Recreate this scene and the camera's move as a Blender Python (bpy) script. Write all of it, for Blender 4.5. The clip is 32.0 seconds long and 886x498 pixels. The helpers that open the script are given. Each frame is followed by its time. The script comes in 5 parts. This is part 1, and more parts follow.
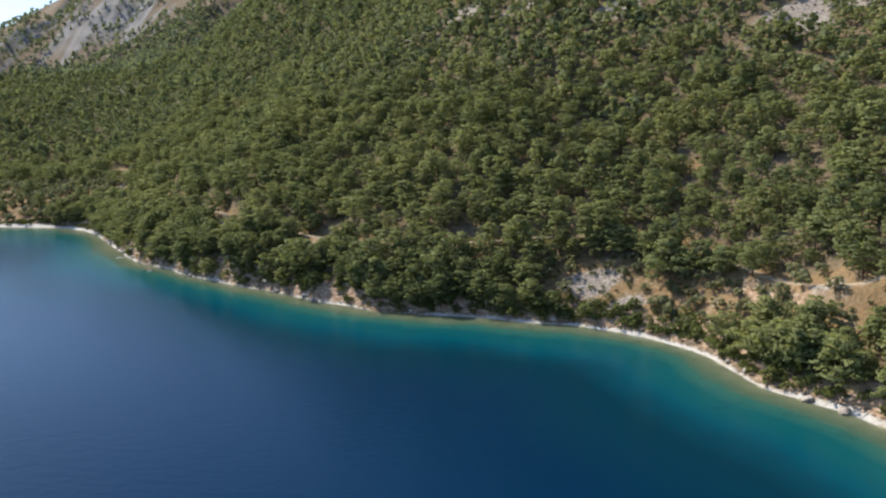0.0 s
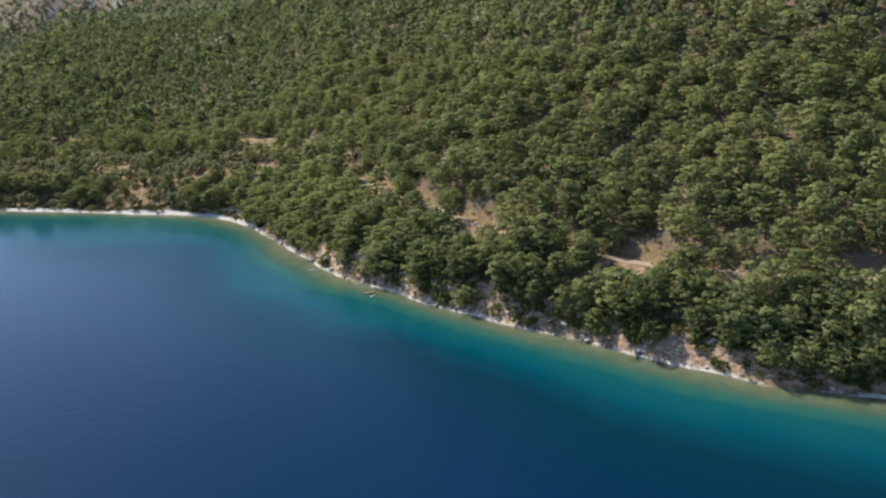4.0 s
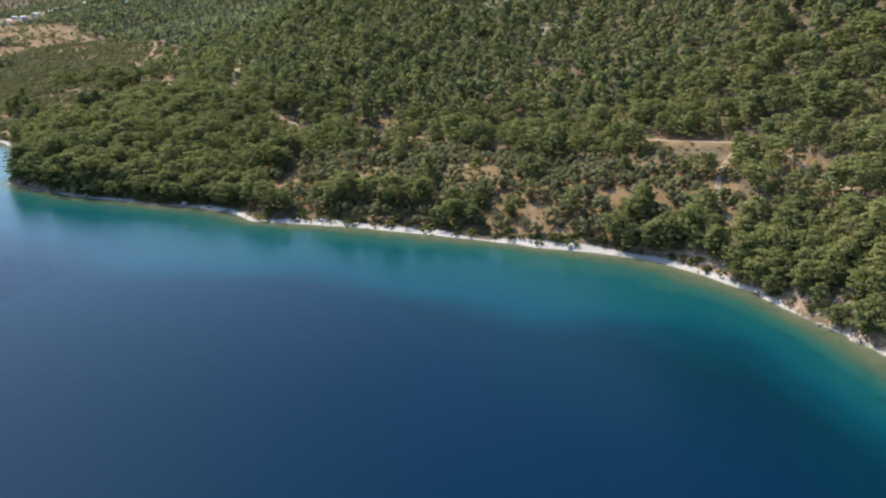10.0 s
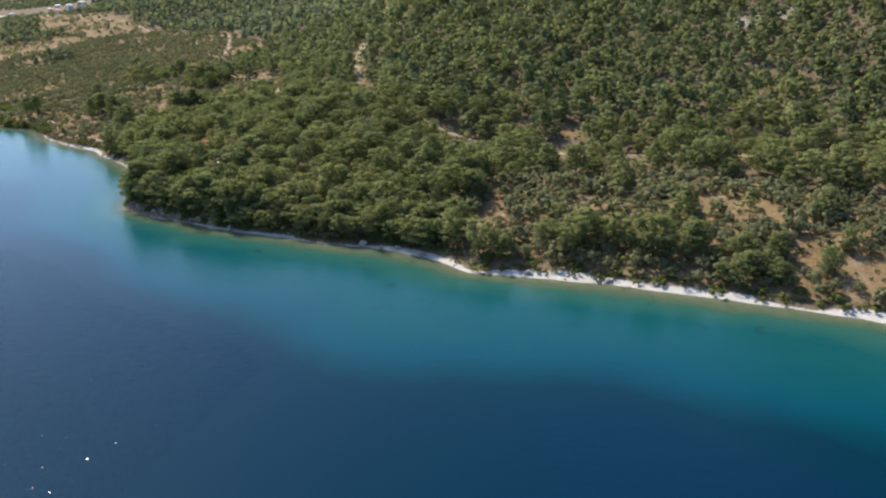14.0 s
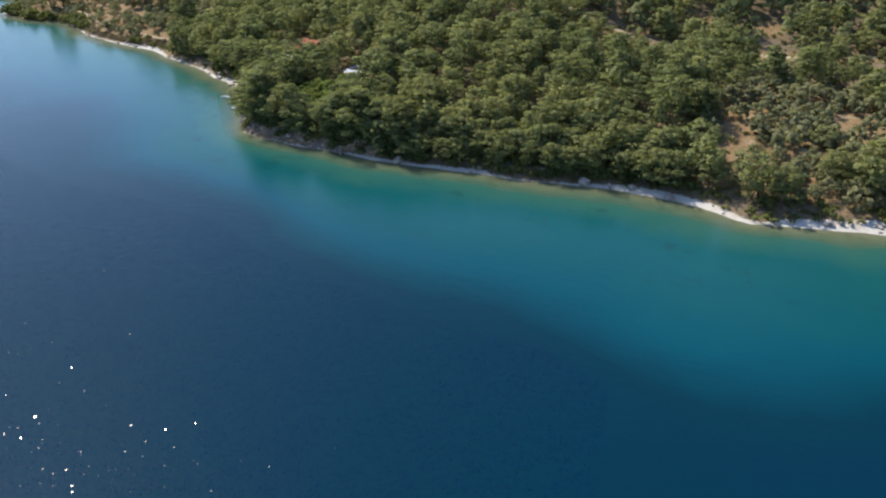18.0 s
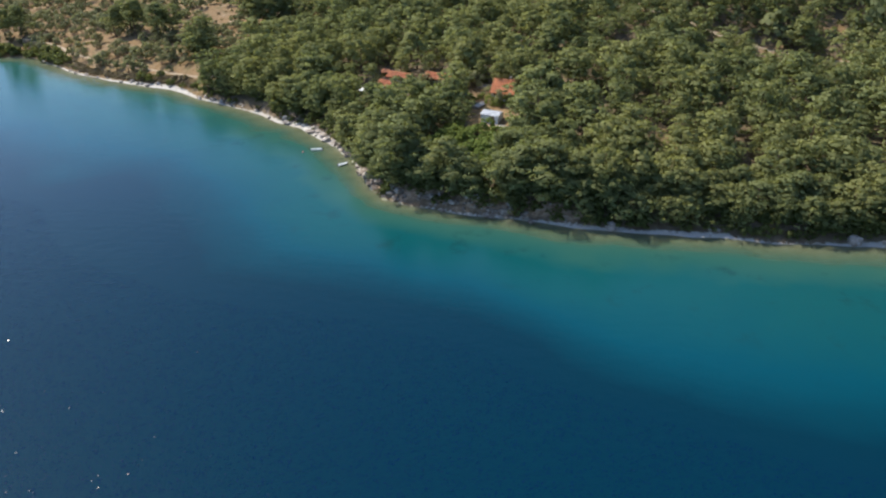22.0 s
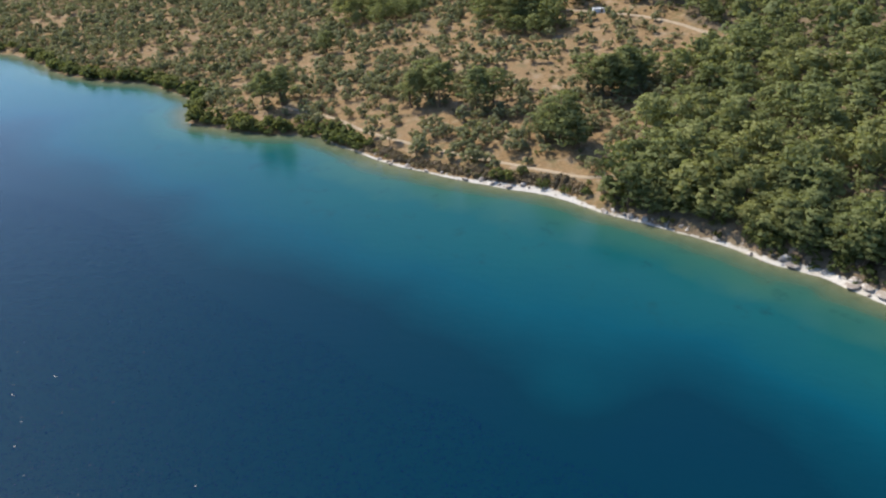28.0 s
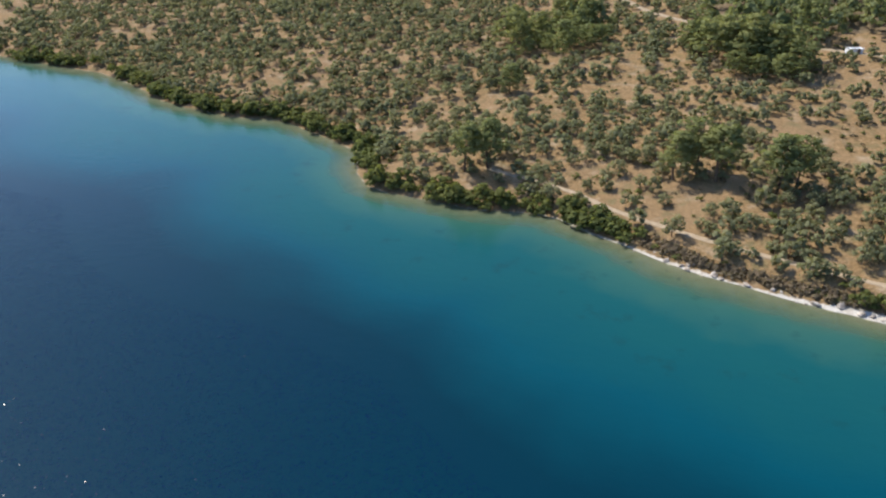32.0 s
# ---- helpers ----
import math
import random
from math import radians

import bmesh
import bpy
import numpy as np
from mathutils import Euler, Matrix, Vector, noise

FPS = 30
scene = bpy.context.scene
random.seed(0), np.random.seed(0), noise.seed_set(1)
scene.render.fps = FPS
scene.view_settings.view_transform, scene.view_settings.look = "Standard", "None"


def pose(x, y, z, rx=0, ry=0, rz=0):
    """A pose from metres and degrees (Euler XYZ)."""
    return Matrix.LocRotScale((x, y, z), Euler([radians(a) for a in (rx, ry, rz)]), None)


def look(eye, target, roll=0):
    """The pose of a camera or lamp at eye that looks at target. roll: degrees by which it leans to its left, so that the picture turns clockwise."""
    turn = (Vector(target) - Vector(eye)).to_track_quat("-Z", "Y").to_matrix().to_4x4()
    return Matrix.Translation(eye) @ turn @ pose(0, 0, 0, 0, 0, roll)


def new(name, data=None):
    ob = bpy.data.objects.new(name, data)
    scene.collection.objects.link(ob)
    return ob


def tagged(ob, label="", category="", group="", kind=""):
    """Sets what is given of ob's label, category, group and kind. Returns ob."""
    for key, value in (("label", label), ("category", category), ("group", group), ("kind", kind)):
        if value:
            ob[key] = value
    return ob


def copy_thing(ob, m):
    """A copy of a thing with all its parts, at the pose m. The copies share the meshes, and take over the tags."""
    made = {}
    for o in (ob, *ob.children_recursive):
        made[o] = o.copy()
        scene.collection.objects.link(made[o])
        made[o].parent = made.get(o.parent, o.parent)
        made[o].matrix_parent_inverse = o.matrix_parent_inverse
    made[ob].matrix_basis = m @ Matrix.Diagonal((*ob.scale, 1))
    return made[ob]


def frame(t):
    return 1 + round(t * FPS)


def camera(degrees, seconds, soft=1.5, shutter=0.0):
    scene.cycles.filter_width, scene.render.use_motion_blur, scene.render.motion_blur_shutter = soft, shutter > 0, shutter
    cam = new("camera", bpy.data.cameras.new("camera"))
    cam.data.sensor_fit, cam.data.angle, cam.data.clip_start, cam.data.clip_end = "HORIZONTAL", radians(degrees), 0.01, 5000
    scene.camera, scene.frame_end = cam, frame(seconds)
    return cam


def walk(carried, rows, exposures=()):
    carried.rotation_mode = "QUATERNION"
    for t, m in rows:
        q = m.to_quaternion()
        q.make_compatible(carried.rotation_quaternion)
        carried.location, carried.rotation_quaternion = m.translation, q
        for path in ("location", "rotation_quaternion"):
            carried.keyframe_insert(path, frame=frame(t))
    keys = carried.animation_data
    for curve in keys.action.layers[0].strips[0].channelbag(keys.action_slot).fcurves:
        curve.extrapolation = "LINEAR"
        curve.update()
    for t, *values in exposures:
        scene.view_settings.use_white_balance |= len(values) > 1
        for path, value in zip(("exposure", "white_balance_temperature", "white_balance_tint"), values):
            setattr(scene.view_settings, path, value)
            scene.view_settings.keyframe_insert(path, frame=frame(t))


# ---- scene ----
# ---- camera ----
cam = camera(61.38, 32.0, soft=2.2)
# seconds, x, y, z, then the turn as pose() takes it
ROWS = [
    (0.0, -0.03, 0.02, 78.43, 79.657, 0.263, 2.128),
    (0.5, -14.78, 12.02, 80.07, 79.089, 0.378, 2.070),
    (1.0, -29.51, 24.01, 81.70, 78.512, 0.457, 1.883),
    (1.5, -44.20, 35.95, 83.32, 77.933, 0.491, 1.766),
    (2.0, -58.82, 47.78, 84.93, 77.378, 0.507, 1.838),
    (2.5, -73.32, 59.47, 86.51, 76.815, 0.523, 2.169),
    (3.0, -87.72, 70.99, 88.04, 76.263, 0.563, 2.887),
    (3.5, -102.02, 82.36, 89.52, 75.759, 0.556, 3.342),
    (5.5, -157.99, 124.77, 94.23, 73.679, 0.878, 7.583),
    (6.0, -172.39, 134.73, 94.95, 73.303, 0.803, 9.020),
    (6.5, -186.90, 144.61, 95.60, 72.845, 0.533, 9.965),
    (7.0, -201.56, 154.43, 96.18, 72.297, 0.433, 11.158),
    (7.5, -216.34, 164.17, 96.69, 71.760, 0.309, 12.162),
    (8.0, -231.20, 173.76, 97.12, 71.388, 0.209, 13.319),
    (8.5, -246.03, 183.14, 97.45, 71.497, 0.095, 13.864),
    (9.0, -260.83, 192.27, 97.66, 71.690, 0.060, 14.363),
    (9.5, -275.59, 201.16, 97.74, 71.834, -0.086, 14.648),
    (10.0, -290.30, 209.85, 97.70, 71.923, -0.048, 14.898),
    (10.5, -304.98, 218.35, 97.54, 71.954, 0.040, 14.872),
    (11.0, -319.62, 226.69, 97.25, 71.976, 0.157, 14.972),
    (11.5, -334.19, 234.84, 96.87, 71.908, 0.181, 14.992),
    (12.0, -348.61, 242.74, 96.40, 71.835, 0.171, 15.178),
    (12.5, -362.81, 250.32, 95.86, 71.751, -0.042, 15.132),
    (13.0, -376.76, 257.56, 95.27, 71.785, -0.121, 15.496),
    (13.5, -390.45, 264.48, 94.64, 71.868, -0.346, 15.740),
    (14.0, -403.89, 271.13, 93.99, 71.410, -0.463, 16.282),
    (14.5, -417.13, 277.55, 93.31, 69.970, -0.473, 16.312),
    (16.5, -466.52, 298.27, 90.69, 64.118, -0.649, 16.301),
    (17.0, -478.81, 302.58, 90.11, 63.224, -0.736, 15.813),
    (17.5, -491.10, 306.78, 89.56, 62.808, -0.708, 15.128),
    (18.0, -503.42, 310.95, 89.05, 62.753, -0.621, 14.148),
    (18.5, -515.77, 315.18, 88.57, 62.724, -0.496, 12.292),
    (19.0, -528.23, 319.62, 88.14, 62.742, -0.147, 10.113),
    (19.5, -540.79, 324.32, 87.77, 62.772, 0.126, 8.275),
    (20.0, -553.43, 329.31, 87.47, 62.816, 0.289, 6.706),
    (20.5, -566.16, 334.58, 87.27, 62.826, 0.256, 5.772),
    (21.0, -578.97, 340.13, 87.18, 62.842, 0.191, 5.389),
    (21.5, -591.85, 345.93, 87.23, 62.772, 0.030, 5.081),
    (22.0, -604.79, 351.97, 87.41, 62.730, -0.155, 4.860),
    (22.5, -617.76, 358.23, 87.74, 62.848, -0.161, 5.332),
    (23.0, -630.70, 364.65, 88.20, 62.930, -0.283, 5.747),
    (23.5, -643.54, 371.19, 88.77, 62.959, -0.245, 5.947),
    (24.0, -656.27, 377.85, 89.42, 63.057, -0.222, 6.214),
    (24.5, -668.85, 384.60, 90.11, 62.973, -0.394, 5.841),
    (25.0, -681.33, 391.47, 90.83, 62.976, -0.450, 5.923),
    (25.5, -693.70, 398.47, 91.53, 62.906, -0.635, 5.816),
    (27.5, -741.10, 429.77, 93.39, 62.762, 0.930, 6.402),
    (28.0, -752.72, 438.12, 93.42, 62.980, 0.751, 7.433),
    (28.5, -764.30, 446.54, 93.38, 63.120, 0.488, 8.153),
    (29.0, -775.84, 455.02, 93.26, 63.159, 0.256, 8.394),
    (29.5, -787.37, 463.57, 93.06, 63.219, 0.009, 8.359),
    (30.0, -798.91, 472.20, 92.79, 63.340, -0.193, 8.551),
    (30.5, -810.47, 480.88, 92.45, 63.360, -0.473, 8.615),
    (31.0, -822.07, 489.62, 92.06, 63.261, -0.771, 8.485),
    (31.5, -833.71, 498.44, 91.65, 63.076, -0.987, 8.291),
    (32.0, -845.37, 507.29, 91.22, 62.925, -1.140, 7.988),
]
walk(cam, [(t, pose(*p)) for t, *p in ROWS])

# ---- world and sun ----
SUN_UP, SUN_AZ = radians(50), radians(58)  # height, and turn to the left of +y
world = bpy.data.worlds.new("sky")
scene.world = world
world.use_nodes = True
sky = world.node_tree.nodes.new("ShaderNodeTexSky")
sky.sky_type, sky.sun_disc = "NISHITA", False
sky.sun_elevation, sky.sun_rotation = SUN_UP, -SUN_AZ
sky.air_density, sky.dust_density, sky.ozone_density = 1.0, 1.4, 8.5
world.node_tree.links.new(sky.outputs[0], world.node_tree.nodes["Background"].inputs[0])
world.node_tree.nodes["Background"].inputs[1].default_value = 0.15
lamp = bpy.data.lights.new("sun", "SUN")
lamp.energy, lamp.angle, lamp.color = 4.0, radians(0.53), (1.0, 0.93, 0.82)
sun = new("sun", lamp)
to_sun = Vector((-math.sin(SUN_AZ) * math.cos(SUN_UP), math.cos(SUN_AZ) * math.cos(SUN_UP), math.sin(SUN_UP)))
sun.matrix_world = look(Vector((-400, 500, 400)) + to_sun * 100, (-400, 500, 400))
scene.view_settings.exposure = 0.64


# ---- materials ----
class Mat:
    """A node material with short ways to add nodes."""

    def __init__(self, name, rough=0.8, spec=0.3):
        self.m = bpy.data.materials.new(name)
        self.m.use_nodes = True
        self.t = self.m.node_tree
        self.b = self.t.nodes["Principled BSDF"]
        self.b.inputs["Roughness"].default_value = rough
        self.b.inputs["Specular IOR Level"].default_value = spec
        self.co = self.t.nodes.new("ShaderNodeNewGeometry").outputs["Position"]

    def set(self, sock, v):
        if isinstance(v, bpy.types.NodeSocket):
            self.t.links.new(v, sock)
        elif isinstance(v, tuple) and len(v) == 3 and sock.type == "RGBA":
            sock.default_value = (*v, 1)
        else:
            sock.default_value = v

    def noise(self, scale, detail=3.0, rough=0.55, stretch=None, vec=None):
        n = self.t.nodes.new("ShaderNodeTexNoise")
        n.inputs["Scale"].default_value, n.inputs["Detail"].default_value, n.inputs["Roughness"].default_value = scale, detail, rough
        co = vec or self.co
        if stretch:
            mp = self.t.nodes.new("ShaderNodeMapping")
            mp.inputs["Scale"].default_value = stretch
            self.set(mp.inputs[0], co)
            co = mp.outputs[0]
        self.set(n.inputs["Vector"], co)
        return n.outputs["Fac"]

    def ramp(self, fac, *stops):
        r = self.t.nodes.new("ShaderNodeValToRGB")
        while len(r.color_ramp.elements) < len(stops):
            r.color_ramp.elements.new(0.5)
        for e, (p, c) in zip(r.color_ramp.elements, stops):
            e.position, e.color = p, (*c, 1) if isinstance(c, tuple) else (c, c, c, 1)
        self.set(r.inputs[0], fac)
        return r.outputs[0]

    def mix(self, fac, a, b, mode="MIX"):
        n = self.t.nodes.new("ShaderNodeMix")
        n.data_type, n.blend_type = "RGBA", mode
        self.set(n.inputs[0], fac), self.set(n.inputs[6], a), self.set(n.inputs[7], b)
        return n.outputs[2]

    def math(self, op, a, b=0.0, clamp=False):
        n = self.t.nodes.new("ShaderNodeMath")
        n.operation, n.use_clamp = op, clamp
        self.set(n.inputs[0], a), self.set(n.inputs[1], b)
        return n.outputs[0]

    def attr(self, name, out="Fac"):
        n = self.t.nodes.new("ShaderNodeAttribute")
        n.attribute_name = name
        return n.outputs[out]

    def random(self):
        return self.t.nodes.new("ShaderNodeObjectInfo").outputs["Random"]

    def island(self):
        return self.t.nodes.new("ShaderNodeNewGeometry").outputs["Random Per Island"]

    def bump(self, h, strength, dist):
        n = self.t.nodes.new("ShaderNodeBump")
        n.inputs["Strength"].default_value, n.inputs["Distance"].default_value = strength, dist
        self.set(n.inputs["Height"], h)
        self.set(self.b.inputs["Normal"], n.outputs[0])
        return n

    def color(self, c):
        self.set(self.b.inputs["Base Color"], c)
        return self


def foliage(name, dark, light, olive=0.0):
    """Leaves: a tone for each tree (attribute or object), a tone for each leaf tuft, some light let through."""
    k = Mat(name, 0.75, 0.08)
    tone = k.math("ADD", k.math("MULTIPLY", k.attr("tone"), 0.65), k.math("MULTIPLY", k.island(), 0.35))
    c = k.ramp(tone, (0.0, dark), (1.0, light))
    c = k.mix(k.ramp(k.noise(0.03, 4), (0.42, 0.0), (0.62, 0.6)), c, tuple(v * w for v, w in zip(light, (1.10, 1.0, 0.9))))
    k.color(c)
    tr = k.t.nodes.new("ShaderNodeBsdfTranslucent")
    k.set(tr.inputs[0], k.mix(0.4, c, (0.22, 0.24, 0.035)))
    mx = k.t.nodes.new("ShaderNodeMixShader")
    mx.inputs[0].default_value = 0.47
    k.t.links.new(k.b.outputs[0], mx.inputs[1]), k.t.links.new(tr.outputs[0], mx.inputs[2])
    k.t.links.new(mx.outputs[0], k.t.nodes["Material Output"].inputs[0])
    return k.m


PINE = foliage("pine_needles", (0.110, 0.134, 0.057), (0.280, 0.302, 0.126))
OLIVE = foliage("olive_leaves", (0.142, 0.152, 0.080), (0.260, 0.265, 0.146))
GREENBUSH = foliage("broad_leaves", (0.120, 0.170, 0.042), (0.245, 0.305, 0.085))
# upper-slope needles: the pine colour cooled and dulled, aerial haze painted in
PINE_HAZED = foliage("hazed_pine_needles", (0.100, 0.127, 0.060), (0.245, 0.272, 0.126))
# distant woods: leaf colour greyed to carry the haze of distance
WOODS_HAZED = foliage("hazed_far_leaves", (0.098, 0.126, 0.080), (0.225, 0.262, 0.165))
DRYBUSH = foliage("dry_scrub", (0.150, 0.115, 0.078), (0.270, 0.215, 0.150))
SHRUB = foliage("shrub_leaves", (0.075, 0.095, 0.032), (0.170, 0.190, 0.066))


def m_bark():
    k = Mat("bark", 0.9, 0.2)
    k.color(k.ramp(k.noise(2.5, 4, stretch=(1, 1, 0.25)), (0.3, (0.07, 0.045, 0.03)), (0.7, (0.19, 0.135, 0.095))))
    k.bump(k.noise(6, 3), 0.6, 0.05)
    return k.m


def m_ground():
    k = Mat("ground_earth", 0.95, 0.15)
    big, mid, fine, grit = k.noise(0.03, 4), k.noise(0.16, 4), k.noise(0.9, 4), k.noise(4.0, 3)
    litter = k.ramp(mid, (0.3, (0.10, 0.072, 0.045)), (0.55, (0.17, 0.125, 0.08)), (0.75, (0.12, 0.10, 0.055)))
    litter = k.mix(k.ramp(fine, (0.45, 0.0), (0.7, 0.8)), litter, (0.18, 0.145, 0.08))
    straw = k.ramp(fine, (0.28, (0.118, 0.084, 0.042)), (0.5, (0.224, 0.142, 0.064)), (0.72, (0.315, 0.215, 0.115)))
    straw = k.mix(k.ramp(big, (0.42, 0.0), (0.6, 0.75)), straw, (0.235, 0.155, 0.082))
    straw = k.mix(k.ramp(k.noise(0.22, 5), (0.52, 0.0), (0.68, 0.7)), straw, (0.135, 0.118, 0.056))
    straw = k.mix(k.ramp(mid, (0.55, 0.0), (0.72, 0.6)), straw, (0.34, 0.27, 0.185))
    stone = k.ramp(fine, (0.3, (0.15, 0.122, 0.096)), (0.55, (0.30, 0.256, 0.206)), (0.75, (0.45, 0.40, 0.335)))
    pebble = k.ramp(grit, (0.25, (0.34, 0.31, 0.26)), (0.6, (0.57, 0.535, 0.475)))
    pebble = k.mix(k.ramp(mid, (0.5, 0.0), (0.7, 0.7)), pebble, (0.38, 0.32, 0.24))
    cliff = k.ramp(k.noise(0.5, 5, stretch=(1, 1, 2.2)), (0.30, (0.13, 0.085, 0.055)), (0.50, (0.36, 0.238, 0.148)), (0.72, (0.52, 0.40, 0.29)))
    bed = k.ramp(mid, (0.28, (0.12, 0.125, 0.075)), (0.42, (0.22, 0.21, 0.125)), (0.75, (0.31, 0.295, 0.19)))

    def zone(name, soft=0.28):
        return k.ramp(k.math("ADD", k.attr(name), k.math("MULTIPLY", k.math("SUBTRACT", fine, 0.5), 0.9)), (0.5 - soft, 0.0), (0.5 + soft, 1.0))

    c = k.mix(zone("dry"), litter, straw)
    c = k.mix(zone("rock"), c, stone)
    c = k.mix(zone("crag"), c, k.ramp(k.noise(0.02, 5), (0.3, (0.10, 0.10, 0.09)), (0.5, (0.19, 0.18, 0.165)), (0.72, (0.28, 0.265, 0.245))))
    c = k.mix(zone("cliff"), c, cliff)
    edge = k.math("ADD", k.math("SUBTRACT", k.attr("beach"), k.attr("inland")), k.math("MULTIPLY", k.math("SUBTRACT", fine, 0.58), 3.0))
    c = k.mix(k.ramp(edge, (0.0, 0.0), (0.9, 1.0)), c, pebble)
    c = k.mix(k.ramp(k.math("MULTIPLY", k.attr("inland"), -1.0), (0.0, 0.0), (0.5, 1.0)), c, bed)
    k.color(c)
    h = k.math("ADD", k.math("MULTIPLY", fine, 1.0), k.math("MULTIPLY", grit, 0.35))
    k.bump(h, 0.9, 0.5)
    return k.m


def m_rock(name, a, b, c):
    k = Mat(name, 0.88, 0.25)
    n = k.noise(0.9, 5)
    col = k.ramp(n, (0.3, a), (0.52, b), (0.72, c))
    k.color(k.mix(k.math("MULTIPLY", k.random(), 0.35), col, tuple(v * 0.62 for v in b)))
    k.bump(k.math("ADD", n, k.math("MULTIPLY", k.noise(5, 4), 0.4)), 0.8, 0.25)
    return k.m


def m_water():
    k = Mat("sea_water", 0.04, 0.175)
    k.b.inputs["IOR"].default_value = 1.333
    deep = k.attr("depth")  # metres to the bed
    patch = k.math("MULTIPLY", k.math("SUBTRACT", k.noise(0.018, 3), 0.5), 5.0)
    fine = k.math("MULTIPLY", k.math("SUBTRACT", k.noise(0.09, 3), 0.5), 2.2)
    near = k.math("MULTIPLY", deep, 0.25, True)
    d = k.math("ADD", deep, k.math("MULTIPLY", k.math("ADD", patch, fine), near))
    c = k.ramp(k.math("DIVIDE", d, 40.0),
               (0.0, (0.105, 0.115, 0.060)), (0.009, (0.072, 0.110, 0.062)), (0.024, (0.024, 0.088, 0.067)), (0.055, (0.004, 0.065, 0.068)),
               (0.19, (0.0003, 0.049, 0.070)), (0.38, (0.0002, 0.0215, 0.037)), (1.0, (0.0002, 0.0135, 0.043)))
    weed = k.math("MULTIPLY", k.ramp(k.noise(0.11, 4, 0.65), (0.58, 0.0), (0.72, 0.5)), k.ramp(k.math("DIVIDE", deep, 8.0), (0.04, 0.0), (0.14, 1.0), (0.5, 1.0), (0.9, 0.0)))
    c = k.mix(weed, c, (0.006, 0.034, 0.036))  # weed and dark rock on the shallow bed
    k.color(c)
    k.set(k.b.inputs["Alpha"], k.ramp(k.math("DIVIDE", d, 2.2), (0.0, 0.40), (0.45, 1.0)))
    swell = k.noise(0.25, 2, 0.5, stretch=(1.0, 1.6, 1.0))
    chop = k.noise(2.2, 2, 0.55, stretch=(1.0, 1.4, 1.0))
    sep = k.t.nodes.new("ShaderNodeSeparateXYZ")
    k.set(sep.inputs[0], k.co)
    calm = k.ramp(k.math("ADD", k.noise(0.007, 3), k.math("MULTIPLY", k.math("ADD", sep.outputs[0], 480.0), 0.0004)), (0.36, 0.75), (0.62, 1.0))  # calmer in the lee to the west
    k.bump(k.math("MULTIPLY", k.math("ADD", k.math("MULTIPLY", swell, 0.07), k.math("MULTIPLY", chop, 0.038)), calm), 1.0, 1.0)
    return k.m


def m_plain(name, col, var=0.25, scale=3.0, rough=0.7, metal=0.0):
    k = Mat(name, rough, 0.3)
    lo = tuple(v * (1 - var) for v in col)
    k.color(k.ramp(k.noise(scale, 4), (0.3, lo), (0.7, col)))
    k.b.inputs["Metallic"].default_value = metal
    return k.m


def m_tiles():
    k = Mat("roof_tiles", 0.8, 0.25)
    c = k.ramp(k.noise(2.2, 4), (0.25, (0.36, 0.13, 0.055)), (0.5, (0.57, 0.21, 0.09)), (0.75, (0.70, 0.34, 0.18)))
    k.color(k.mix(k.math("MULTIPLY", k.island(), 0.45), c, (0.46, 0.22, 0.13)))
    k.bump(k.noise(9, 3), 0.4, 0.03)
    return k.m


BARK, GROUND, WATER, TILES = m_bark(), m_ground(), m_water(), m_tiles()
PALE_ROCK = m_rock("pale_limestone", (0.20, 0.16, 0.125), (0.39, 0.33, 0.27), (0.58, 0.545, 0.50))
WET_ROCK = m_rock("dark_wet_stone", (0.05, 0.045, 0.035), (0.11, 0.10, 0.075), (0.20, 0.18, 0.14))
DUST = m_plain("road_dust", (0.38, 0.295, 0.195), 0.3, 0.6, 0.95)
PLASTER = m_plain("white_plaster", (0.74, 0.72, 0.67), 0.18, 1.2)
STONEWALL = m_plain("stone_wall", (0.36, 0.30, 0.235), 0.45, 2.0, 0.9)
TIMBER = m_plain("weathered_timber", (0.24, 0.17, 0.11), 0.4, 4.0, 0.85)
SHEET = m_plain("white_sheet_metal", (0.78, 0.80, 0.82), 0.12, 0.8, 0.4)
CANVAS = m_plain("white_canvas", (0.80, 0.79, 0.75), 0.1, 1.5, 0.9)
HULL = m_plain("white_hull_paint", (0.80, 0.81, 0.80), 0.08, 1.0, 0.3)
INSIDE = m_plain("grey_boat_deck", (0.42, 0.44, 0.44), 0.2, 2.0, 0.6)
DARK = m_plain("dark_rubber", (0.03, 0.03, 0.032), 0.3, 4.0, 0.6)
PINK = m_plain("faded_red_plastic", (0.72, 0.30, 0.24), 0.2, 3.0, 0.5)
PAVING = m_plain("pale_paving", (0.50, 0.44, 0.37), 0.3, 0.8, 0.9)


def m_glass():
    k = Mat("window_glass", 0.06, 0.6)
    k.color((0.03, 0.04, 0.045))
    return k.m


GLASS = m_glass()

